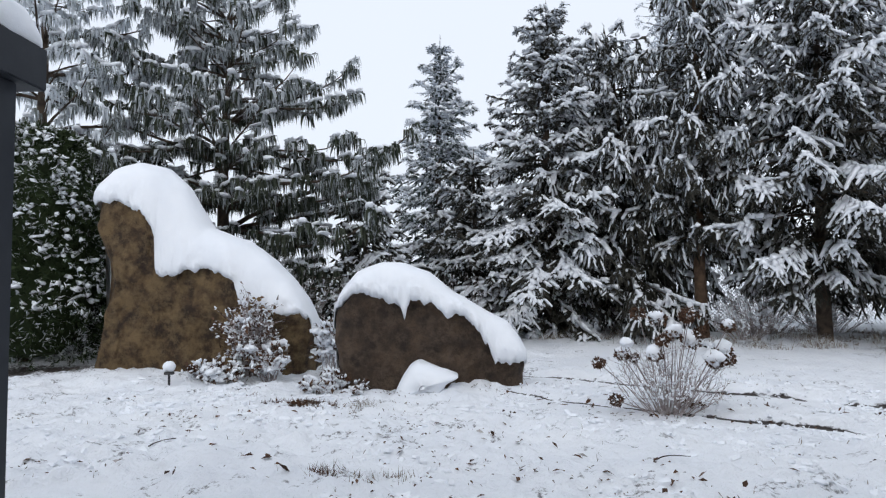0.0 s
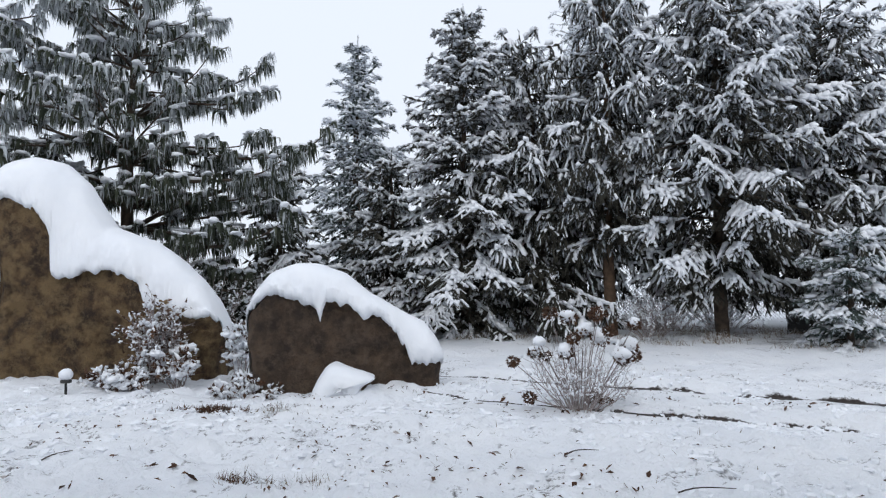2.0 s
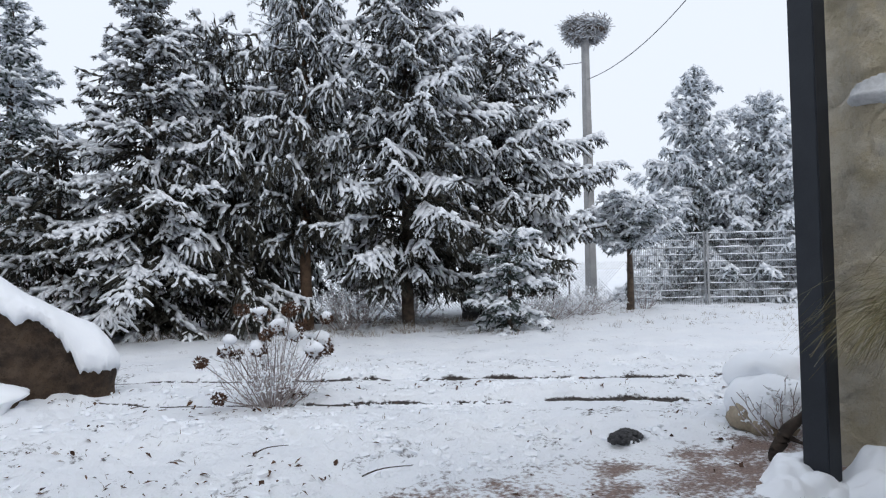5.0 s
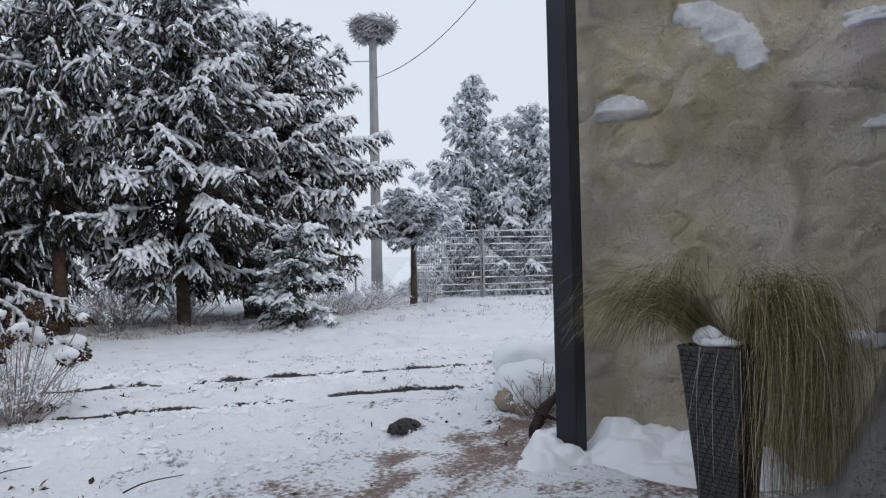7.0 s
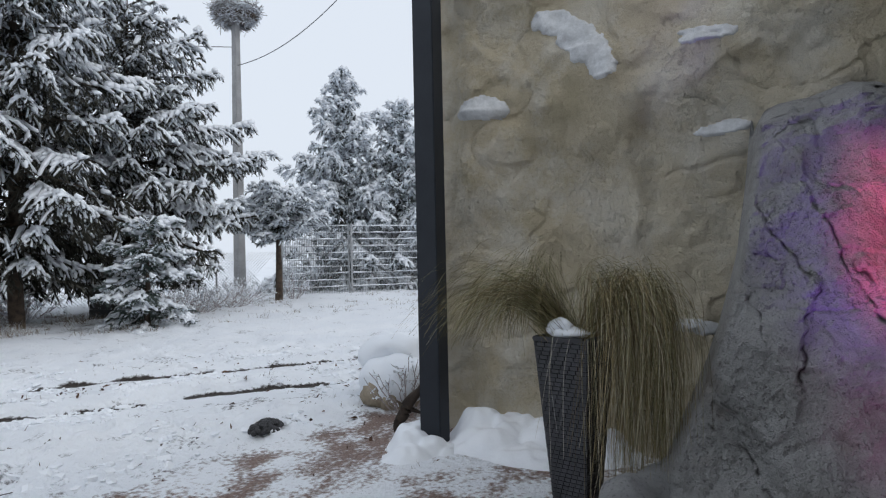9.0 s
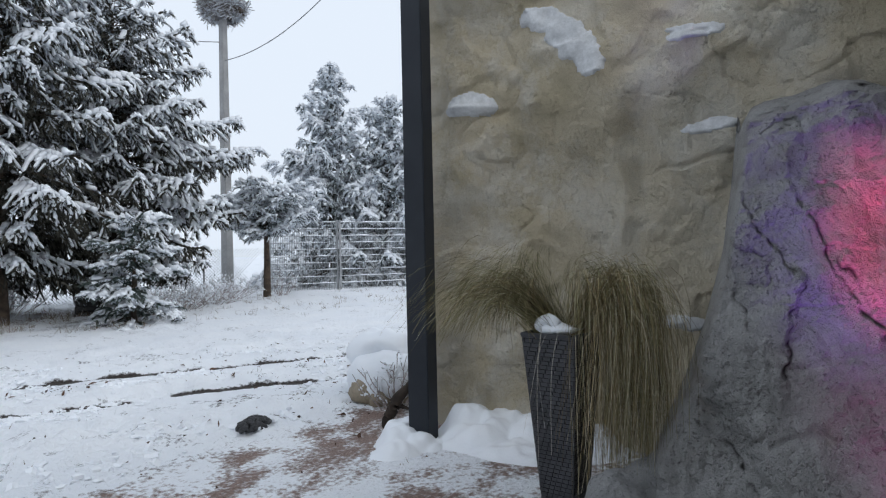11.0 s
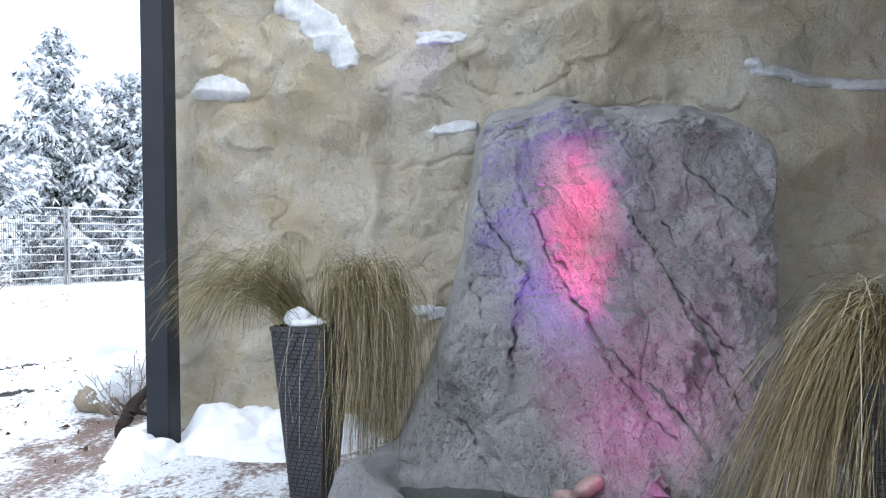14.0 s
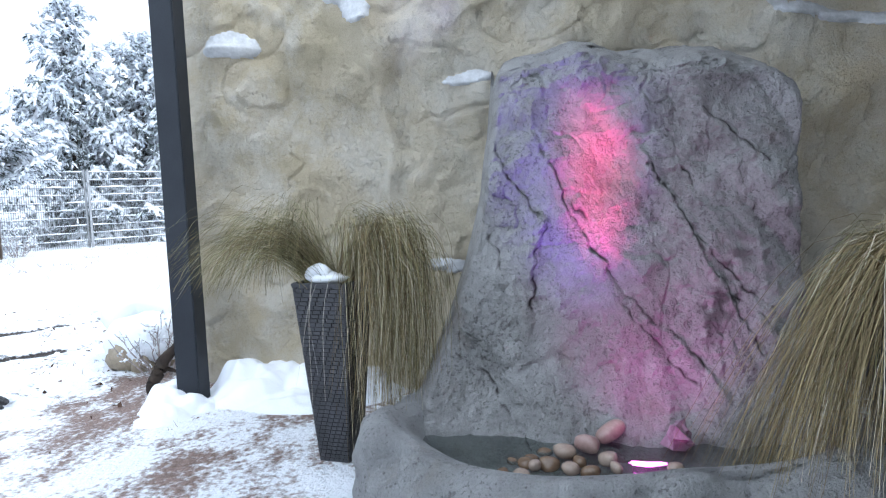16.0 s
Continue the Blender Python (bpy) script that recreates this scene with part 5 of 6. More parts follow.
def mesh_fence(x0, y0, x1, y1, height, panels, label):
    """A rigid welded-wire fence: posts and panels, with snow along the horizontal wires."""
    n = Vector((x1 - x0, y1 - y0, 0))
    wide = n.length / panels
    turn = math.degrees(math.atan2(n.y, n.x))
    t = thing("wire_fence", pose(x0, y0, 0.12, 0, 0, turn), label, "fence")
    for k in range(panels + 1):
        part("fence_post", box_bm(k * wide - 0.03, -0.02, -0.1, k * wide + 0.03, 0.02, height + 0.05, 0.005), WIRE, t)
    rows = 11
    for k in range(panels):
        a, b = k * wide + 0.03, (k + 1) * wide - 0.03
        items, caps = [], []
        for i in range(rows):
            z = 0.06 + (height - 0.08) * i / (rows - 1)
            items.append(tube(np.array([[a, -0.01, z], [b, -0.01, z]]), 0.008, 4))
            xs = np.linspace(a, b, 26)
            thick = 0.013 * (0.5 + np.clip(0.6 + noise2(xs, xs * 0 + i, 0.3, k + i), 0, 2))
            caps.append(tube(np.stack([xs, xs * 0 - 0.01, z + 0.005 + thick * 0.7], -1), thick, 5))
        for xx in np.arange(a + 0.03, b, 0.05):
            items.append(tube(np.array([[xx, 0.0, 0.02], [xx, 0.0, height + 0.03]]), 0.0075, 3))
        v, f = merge(items)
        panel = tagged(piece("panel", v, f, WIRE, t), kind="stuff")
        for v, f in caps:
            piece("snow_line", v, f, SNOW, panel)


mesh_fence(16.0, 11.35, 20.6, 8.0, 2.05, 2, "tall rigid wire fence with snow on its bars")
mesh_fence(16.0, 11.45, 14.4, 12.6, 2.05, 1, "short wire fence panel with snow on its bars")


def chain_link(x0, y0, x1, y1, height, seed):
    n = Vector((x1 - x0, y1 - y0, 0))
    turn = math.degrees(math.atan2(n.y, n.x))
    t = thing("chain_link_fence", pose(x0, y0, 0.12, 0, 0, turn), "sagging frosted chain-link fence on thin posts", "fence")
    for k in np.arange(0, n.length + 0.1, 2.5):
        v, f = tube(np.array([[k, 0, -0.1], [k, 0, height + 0.1]]), 0.025, 6)
        piece("fence_post", v, f, CONCRETE, t)
    items = []
    step = 0.085
    for s in np.arange(-height, n.length, step):
        for sign in (1, -1):
            a, b = (s, s + height) if sign > 0 else (s + height, s)
            lo, hi = (a, 0.0), (b, height)
            pts = np.array([[lo[0], 0.003 * sign, lo[1]], [hi[0], 0.003 * sign, hi[1]]])
            if pts[:, 0].min() >= 0 and pts[:, 0].max() <= n.length:
                items.append(tube(pts, 0.0045, 3))
    v, f = merge(items)
    piece("wire_netting", v, f, WIRE, t)


chain_link(-4.0, 17.6, 10.6, 14.6, 1.35, 1)
chain_link(10.6, 14.6, 14.4, 12.7, 1.3, 2)


def compost_bin(x, y):
    t = thing("compost_bin", on_ground(x, y, -35), "black slatted plastic compost bin under the spruce", "bin")
    for k in range(6):
        z = 0.02 + 0.105 * k
        s = 0.30 - 0.008 * k
        bm = box_bm(-s, -s, z, s, s, z + 0.088, 0.008)
        part("slat", bm, PLASTIC, t)
    part("inner_wall", box_bm(-0.24, -0.24, 0, 0.24, 0.24, 0.62, 0.01), PLASTIC, t)
    part("lid", box_bm(-0.27, -0.27, 0.645, 0.27, 0.27, 0.70, 0.012), PLASTIC, t)
    v, f = lump((0.02, -0.02, 0.70), (0.25, 0.24, 0.025), 5, 0.25, 7, 14)
    piece("snow_cap", v, f, SNOW, t)


compost_bin(8.4, 11.75)


# ---- the fountain rock, its basin and the pool light ----
CRACKS = (((0.16, 1.40), (0.083, 1.272), (0.014, 1.135), (-0.056, 1.059), (-0.003, 0.901), (0.02, 0.677)),
          ((-0.054, 1.411), (-0.11, 1.264), (-0.166, 1.116), (-0.299, 0.893), (-0.373, 0.756), (-0.477, 0.643), (-0.594, 0.568), (-0.697, 0.419)),
          ((-0.337, 0.757), (-0.418, 0.644), (-0.534, 0.519), (-0.615, 0.42)), ((-0.20, 1.14), (-0.27, 1.02), (-0.30, 0.96)),
          ((-0.51, 1.353), (-0.589, 1.195), (-0.679, 1.002), (-0.746, 0.856), (-0.814, 0.735), (-0.859, 0.589), (-0.904, 0.515)),
          ((-0.70, 0.98), (-0.814, 0.855), (-0.882, 0.757), (-1.006, 0.647)), ((-0.814, 0.735), (-0.90, 0.68), (-0.98, 0.60)),
          ((-0.795, 1.547), (-0.906, 1.414), (-1.038, 1.292)), ((-0.905, 1.299), (-0.916, 1.158), (-0.95, 1.05)), ((-0.66, 1.28), (-0.70, 1.20)),
          ((0.203, 1.006), (0.156, 0.918), (0.15, 0.86)), ((0.138, 0.322), (0.053, 0.231), (0.044, 0.141)), ((0.34, 0.50), (0.24, 0.44), (0.16, 0.36)))


def fountain_rock():
    t = thing("fountain_rock", pose(0, 0, 0), "grey rock slab fountain, wet and lit in pink and violet", "fountain")
    nu, nv = 430, 420
    u, v = np.meshgrid(np.linspace(0, 1, nu), np.linspace(0, 1, nv), indexing="ij")
    # outline: left and right side by height, skyline across
    zl = np.array([0.0, 0.3, 0.6, 0.86, 1.2, 1.54, 1.92, 2.1])
    yl = np.array([0.66, 0.55, 0.43, 0.34, 0.265, 0.22, 0.18, 0.16])
    yr = np.array([-1.22, -1.22, -1.2, -1.2, -1.22, -1.27, -1.25, -1.2])
    ut = np.array([0.0, 0.06, 0.16, 0.30, 0.36, 0.46, 0.58, 0.70, 0.80, 0.92, 1.0])
    zt = np.array([1.90, 1.93, 1.95, 2.00, 1.985, 1.92, 1.91, 1.93, 1.91, 1.84, 1.76])
    crest = np.interp(u, ut, zt)
    # v up to 0.8: the front face; beyond: over the top to the wall
    front = np.clip(v / 0.80, 0, 1)
    over = np.clip((v - 0.80) / 0.20, 0, 1)
    z = 0.05 + (crest - 0.17 - 0.05) * front + 0.17 * over ** 0.9
    y = np.interp(z, zl, yl) * (1 - u) + np.interp(z, zl, yr) * u
    x = 2.78 + 0.36 * (z - 0.24) + 0.42 * over ** 1.2
    round_ = np.clip(np.abs(2 * u - 1) - 0.90, 0, 1) / 0.10
    x = x + 0.42 * round_ ** 2.2 + 0.08 * np.abs(2 * u - 1) ** 3
    x = x - 0.16 * np.exp(-((z - 0.1) / 0.28) ** 2)          # the foot runs out into the basin
    p = np.stack([0 * y, y, z], -1)
    worn = 1 - 0.75 * np.exp(-(((y + 0.29) / 0.25) ** 2 + ((z - 1.25) / 0.5) ** 2))      # smoothed by the running water
    d = 0.06 * noise3(p, 0.5, 11) + 0.030 * ridge3(p + 0.4 * y[..., None], 0.34, 12) + worn * (0.018 * noise3(p, 0.12, 13) + 0.005 * ridge3(p, 0.055, 14)) + 0.006 * noise3(p, 0.025, 15) * worn
    c = (0.87 * y - 0.5 * z + 0.05 * noise3(p, 0.3, 41)) / 0.34 + 0.3
    d = d + 0.055 * (np.abs((c % 1.0) - 0.28) / np.where((c % 1.0) < 0.28, 0.28, 0.72)) - 0.03
    d = d - 0.010 * cracks3(p * [1, 1.2, 0.8] + 0.3 * z[..., None], 0.36, 0.05, 43) - 0.012 * cracks3(p, 0.14, 0.10, 47)
    # strata on the top, a recess where the water leaves
    d = d + smooth01((z - 1.6) / 0.15) * (0.022 * ridge3(p * [1, 0.4, 2.4] + 0.35 * y[..., None], 0.10, 16) + 0.010 * ridge3(p * [1, 0.4, 2.6] + 0.35 * y[..., None], 0.045, 26))
    d = d - 0.07 * np.exp(-(((y + 0.32) / 0.20) ** 2 + ((z - 1.45) / 0.35) ** 2))
    bent = p + 0.04 * noise3(p, 0.10, 61)[..., None]
    d = d + worn * (0.009 * plateau(noise3(bent, 0.20, 62), 0.0, 0.3) + 0.006 * plateau(noise3(bent, 0.085, 63), 0.0, 0.35) + 0.003 * plateau(noise3(bent, 0.04, 64), 0.0, 0.4))
    # how far the colour is darkened along cracks and broken stone
    dirt_and_shade = 0.7 * cracks3(p, 0.14, 0.035, 47) * smooth01(0.1 + 1.4 * noise3(p, 0.4, 65))
    for line in CRACKS:
        near = 9.0 + 0 * y
        along = 0 * y
        for (ay, az), (by, bz) in zip(line[:-1], line[1:]):
            wob = 0.022 * noise3(p, 0.13, 18) + 0.018 * noise3(p, 0.045, 17) + 0.010 * noise3(p, 0.018, 20)
            r, s, side = seg_dist(y + wob, z, ay, az, by, bz)
            along = np.where(r < near, side, along)
            near = np.minimum(near, r)
        gape = np.clip(0.60 + 0.6 * noise3(p, 0.14, 19) + 0.7 * noise3(p, 0.03, 29), 0.15, 1.2)
        d = d - 0.013 * gape * np.exp(-(near / 0.0055) ** 2) - (0.016 if len(line) > 5 else 0.006) * np.exp(-(near / 0.10) ** 2) * np.tanh(along / 0.012)
        dirt_and_shade = np.maximum(dirt_and_shade, np.minimum(1.2 * gape, 1) * np.exp(-(near / (0.0022 + 0.0040 * gape ** 2)) ** 2))
    crumbled = np.exp(-(((y + 0.80 - 0.55 * (0.80 - z)) / 0.07) ** 2 + ((z - 0.74) / 0.26) ** 2))      # broken, dirty stone along the wide crack
    d = d - 0.03 * crumbled * np.clip(noise3(p, 0.05, 31), 0, 1)
    dirt_and_shade = np.maximum(dirt_and_shade, 0.8 * smooth01(0.3 + 1.8 * noise3(p, 0.035, 32)) * crumbled)
    x = x - d
    verts = np.stack([x, y, z], -1)
    ring = np.concatenate([verts, verts[:, -1:] * [0, 1, 1] + [[[4.0, 0, -0.15]]]], 1)
    skirt_l = np.stack([np.full(ring.shape[1], 4.0), ring[0, :, 1] + 0.02, ring[0, :, 2]], -1)[None]
    skirt_r = np.stack([np.full(ring.shape[1], 4.0), ring[-1, :, 1] - 0.02, ring[-1, :, 2]], -1)[None]
    allv = np.concatenate([skirt_l, ring, skirt_r])
    # the spout hole in the crest, its shade painted on, and the dark line of the strata
    hole = np.exp(-(((y + 0.31) / 0.022) ** 2 + ((z - 1.90) / 0.016) ** 2))
    dirt_and_shade = np.clip(np.maximum(dirt_and_shade, hole), 0, 1)
    dirt_and_shade = np.pad(np.concatenate([dirt_and_shade, 0 * dirt_and_shade[:, :1]], 1), ((1, 1), (0, 0)))
    slab = piece("slab", allv.reshape(-1, 3), grid_faces(allv.shape[0], allv.shape[1]), GRANITE, t)
    slab.data.attributes.new("cracked", "FLOAT", "POINT").data.foreach_set("value", dirt_and_shade.astype(np.float32).ravel())
    # the basin: a thick uneven rim round a hollow
    n, prof = 170, np.array([(1.13, -0.1), (1.14, 0.08), (1.12, 0.20), (1.07, 0.29), (1.00, 0.335), (0.93, 0.335), (0.86, 0.30), (0.81, 0.22), (0.78, 0.12), (0.60, 0.07), (0.3, 0.06), (0.0, 0.06)])
    w = np.linspace(0, 2 * np.pi, n, endpoint=False)
    rad = 1 + 0.05 * np.sin(3 * w + 1) + 0.03 * np.sin(5 * w)
    fine = np.linspace(0, len(prof) - 1, 60)
    pr, pz = np.interp(fine, np.arange(len(prof)), prof[:, 0]), np.interp(fine, np.arange(len(prof)), prof[:, 1])
    b = np.stack([2.72 + 0.70 * (pr[None] * rad[:, None]) * np.cos(w)[:, None], -0.24 + 0.86 * (pr[None] * rad[:, None]) * np.sin(w)[:, None], pz[None] + 0 * w[:, None]], -1)
    b = b + unit(np.stack([np.cos(w), np.sin(w), 0 * w + 0.6], -1))[:, None] * (0.045 * noise3(b, 0.25, 21) + 0.022 * noise3(b, 0.09, 22) + 0.010 * noise3(b, 0.035, 23) - 0.03 * cracks3(b, 0.3, 0.05, 24))[..., None]
    piece("basin", b.reshape(-1, 3), grid_faces(n, 60, wrap_u=True)[:, ::-1], BASIN, t, "thick rounded grey rock rim")
    wv = np.concatenate([np.stack([2.72 + 0.62 * np.cos(w), -0.24 + 0.77 * np.sin(w), 0 * w + 0.225], -1), [[2.72, -0.24, 0.225]]])
    k = np.arange(n)
    water = piece("water", wv, np.stack([k, (k + 1) % n, np.full(n, n)], 1), WATER, t, "still clear water")
    water.visible_shadow = False
    return t


fountain_rock()

# x, y, length, turn, how high it lies, kind
STONES = [(2.35, 0.13, 0.050, 0, 0.212, 1), (2.42, 0.05, 0.052, 20, 0.225, 1), (2.33, 0.06, 0.045, 70, 0.222, 0), (2.40, -0.03, 0.050, 40, 0.235, 1), (2.47, 0.10, 0.045, 10, 0.208, 1), (2.38, 0.02, 0.042, -20, 0.240, 0),
          (2.47, -0.09, 0.058, 100, 0.252, 0), (2.36, -0.10, 0.045, 35, 0.240, 0), (2.43, -0.14, 0.045, 15, 0.235, 1), (2.52, -0.18, 0.066, 60, 0.262, 2), (2.43, -0.24, 0.052, -30, 0.245, 0), (2.34, -0.17, 0.042, 75, 0.235, 1),
          (2.36, -0.26, 0.040, 5, 0.240, 0), (2.34, -0.45, 0.050, -35, 0.250, 0), (2.49, 0.03, 0.045, 25, 0.210, 1), (2.55, -0.02, 0.048, 65, 0.210, 1), (2.53, -0.10, 0.042, -60, 0.225, 1), (2.30, 0.12, 0.040, 45, 0.215, 1)]
KINDS = ((PEBBLE, "smooth pale river pebble in the basin"), (BROWN_PEBBLE, "smooth wet brown pebble in the basin"), (ROSE_PEBBLE, "smooth rose-coloured pebble in the basin"))
for k, (px, py, size, turn, up, kind) in enumerate(STONES):
    v, f = ball(9, 12)
    v = np.sign(v) * np.abs(v) ** 0.8 * [0.74 * size, size * (0.50 + 0.05 * (k % 4)), size * 0.48]
    v = v * (1 + 0.30 * noise3(v + 0.3 * k, 0.045, k)[:, None])
    ob = piece("pebble", v, f, KINDS[kind][0], at=pose(px, py, up, 6 * (k % 5) - 12, 9 * (k % 3) - 6, turn))
    tagged(ob, KINDS[kind][1], "pebble", "pebbles in the basin")
v, f = ball(11, 14)
v = np.sign(v) * np.abs(v) ** 0.75 * [0.066, 0.036, 0.030]
v = v * (1 + 0.12 * noise3(v, 0.06, 77)[:, None])
tagged(piece("pebble", v, f, ROSE_PEBBLE, at=pose(2.62, -0.27, 0.275, 0, -24, -62)), "long rose-coloured stone leaning on the pebbles", "pebble", "pebbles in the basin")
v, f = lump((0, 0, 0), (0.075, 0.06, 0.05), 78, 0.9, 6, 8)
tagged(piece("quartz_stone", v, f, AMETHYST, at=pose(2.58, -0.52, 0.27, 0, 0, 10), smooth=False), "rough violet-lit crystal stone beside the pool light", "stone")

pool_light = thing("pool_light", pose(2.39, -0.365, 0.245), "glowing magenta underwater pool light", "lamp")
v, f = lump((0, 0, 0), (0.014, 0.060, 0.009), 5, 0.4, 9, 14)
piece("lens", v, f, glow_material("magenta_glow", (1.0, 0.16, 0.80), 3.0), pool_light, "glowing magenta lens")
v, f = tube(np.array([[0.01, 0, -0.08], [0.01, 0, -0.030]]), [0.05, 0.045], 14)
piece("housing", v, f, PLASTIC, pool_light)


def beam_lamp(eye, target, energy, colour, degrees, blend, size):
    data = bpy.data.lights.new("pool_beam", "SPOT")
    data.energy, data.color, data.spot_size, data.spot_blend, data.shadow_soft_size = energy, colour, radians(degrees), blend, size
    ob = new("pool_beam", data)
    ob.matrix_world = look(eye, target)


beam_lamp((2.20, -0.30, 0.36), (3.22, -0.29, 1.30), 235, (1.0, 0.045, 0.11), 16, 1.0, 0.09)
beam_lamp((2.20, -0.30, 0.36), (3.25, -0.13, 1.42), 48, (0.27, 0.08, 1.0), 38, 1.0, 0.10)
beam_lamp((2.22, -0.36, 0.36), (2.98, -0.52, 0.68), 8.5, (0.95, 0.07, 0.62), 80, 1.0, 0.10)


# ---- planters with hair grass ----
def planter(name, x, y, turn, height, top, foot, label):
    t = thing(name, on_ground(x, y, turn, 0.0), label, "planter")
    a, b = top / 2, foot / 2
    part("liner", _frustum(b - 0.012, a - 0.012, 0.0, height - 0.006), WICKER, t)
    rows, cols = int(height / 0.019), 6
    for side in range(4):
        vs, fs, at = [], [], 0
        for i in range(rows):
            z0, z1 = height * i / rows, height * (i + 1) / rows
            h0 = b + (a - b) * (z0 + z1) / 2 / height
            wide = 2 * h0 / cols
            for j in range(-1, cols):
                x0 = -h0 + wide * (j + 0.25 * (i % 4)) + 0.0004
                x1 = min(x0 + wide - 0.0008, h0)
                x0 = max(x0, -h0)
                if x1 - x0 < 0.006:
                    continue
                xm, zm, o = (x0 + x1) / 2, (z0 + z1) / 2, 0.0032
                p = [(x0, -h0 + 0.0005, z0 + 0.0004), (x1, -h0 + 0.0005, z0 + 0.0004), (x1, -h0 + 0.0005, z1 - 0.0004), (x0, -h0 + 0.0005, z1 - 0.0004),
                     (xm - 0.455 * (x1 - x0), -h0 - o, zm - 0.0080), (xm + 0.455 * (x1 - x0), -h0 - o, zm - 0.0080), (xm + 0.455 * (x1 - x0), -h0 - o, zm + 0.0080), (xm - 0.455 * (x1 - x0), -h0 - o, zm + 0.0080)]
                vs += p
                fs += [[at + c for c in q] for q in ((4, 5, 6, 7), (0, 1, 5, 4), (1, 2, 6, 5), (2, 3, 7, 6), (3, 0, 4, 7))]
                at += 8
        w = np.radians(90 * side)
        vv = np.array(vs)
        vv = np.stack([vv[:, 0] * np.cos(w) - vv[:, 1] * np.sin(w), vv[:, 0] * np.sin(w) + vv[:, 1] * np.cos(w), vv[:, 2]], -1)
        tagged(piece("woven_side", vv, np.array(fs), WICKER, t, smooth=False), kind="stuff")
    for side in range(4):
        w = radians(90 * side)
        bm = box_bm(-a - 0.004, -a - 0.008, height - 0.012, a + 0.004 - 0.02, -a + 0.012, height + 0.006, 0.004)
        bmesh.ops.rotate(bm, verts=bm.verts, matrix=Matrix.Rotation(w, 3, "Z"))
        part("rim", bm, WICKER, t)
    v, f = lump((0, 0, height - 0.05), (a * 0.9, a * 0.9, 0.035), 9, 0.2)
    piece("soil", v, f, SOILTOP, t)
    return t


def _frustum(b, a, z0, z1):
    bm = bmesh.new()
    lo = [bm.verts.new((x * b, y * b, z0)) for x, y in ((-1, -1), (1, -1), (1, 1), (-1, 1))]
    hi = [bm.verts.new((x * a, y * a, z1)) for x, y in ((-1, -1), (1, -1), (1, 1), (-1, 1))]
    for i in range(4):
        bm.faces.new((lo[i], lo[(i + 1) % 4], hi[(i + 1) % 4], hi[i]))
    bm.faces.new(lo[::-1])
    return bm


def strands(foot, count, away, spread, reach, rise, drop, width, flow, sag, tuck, r):
    """Arching grass blades from a foot: azimuth about away, curving over and hanging."""
    lock = r.integers(0, max(6, count // 12), count)               # blades hang together in locks
    lr = np.random.default_rng(count + 5)
    many = lock.max() + 1
    swing, la, lb, lc = lr.normal(size=many), lr.uniform(0.42, 1.12, many), lr.uniform(0.65, 1.15, many), lr.uniform(0.62, 1.12, many)
    loose = r.random(count) < 0.22
    a = away + spread * np.where(loose, 1.1 * r.normal(size=count), swing[lock] + 0.16 * r.normal(size=count))
    out_ = np.stack([np.cos(a), np.sin(a), 0 * a], -1)
    jit = lambda w: 1 + w * r.normal(size=count)
    re, ri, dr = reach * la[lock] * jit(0.12), rise * lb[lock] * jit(0.10), drop * lc[lock] * jit(0.16)
    s = np.linspace(0, 1, 9)
    hor = re[:, None] * (1 - (1 - s[None]) ** flow - tuck * s ** 3)
    ver = ri[:, None] * (4 * s * (1 - s) * np.exp(-1.3 * s) * 1.35 if sag else 2.4 * s - 1.8 * s ** 2) - dr[:, None] * s ** (sag or 3.0)
    p = np.array(foot) + r.normal(size=(count, 1, 3)) * [0.04, 0.04, 0.006] + out_[:, None] * hor[..., None] + np.array([0, 0, 1.0]) * ver[..., None]
    wave = 0.08 * lr.normal(size=(many, 2))[lock] + 0.036 * r.normal(size=(count, 2))
    p[..., 0] += wave[:, :1] * s ** 1.6 + 0.016 * np.sin(9 * s + 6 * la[lock][:, None] + 0.8 * jit(1.0)[:, None]) * s
    p[..., 1] += wave[:, 1:] * s ** 1.6 + 0.010 * np.cos(8 * s + 9 * lb[lock][:, None]) * s
    turn = r.uniform(0, np.pi, count)[:, None, None]               # every blade is twisted its own way
    rising = (1 - s)[None, :, None] * UP + s[None, :, None] * out_[:, None]
    side = (np.cos(turn) * np.stack([-np.sin(a), np.cos(a), 0 * a], -1)[:, None] + np.sin(turn) * rising) * (width * (1 - 0.65 * s ** 2))[None, :, None]
    v = np.stack([p - side, p + side], 2)
    n, k = count, len(s)
    f = []
    base = (np.arange(n) * k * 2)[:, None]
    for i in range(k - 1):
        f.append(base + np.array([[2 * i, 2 * i + 1, 2 * i + 3, 2 * i + 2]]))
    return v.reshape(-1, 3), np.concatenate(f)


def hair_grass(name, m, parts, label, seed):
    r = np.random.default_rng(seed)
    t = thing(name, m, label, "grass")
    for kind, mat, args in parts:
        v, f = strands(*args, r)
        tagged(piece(kind, v, f, mat, t), kind="stuff")
    return t


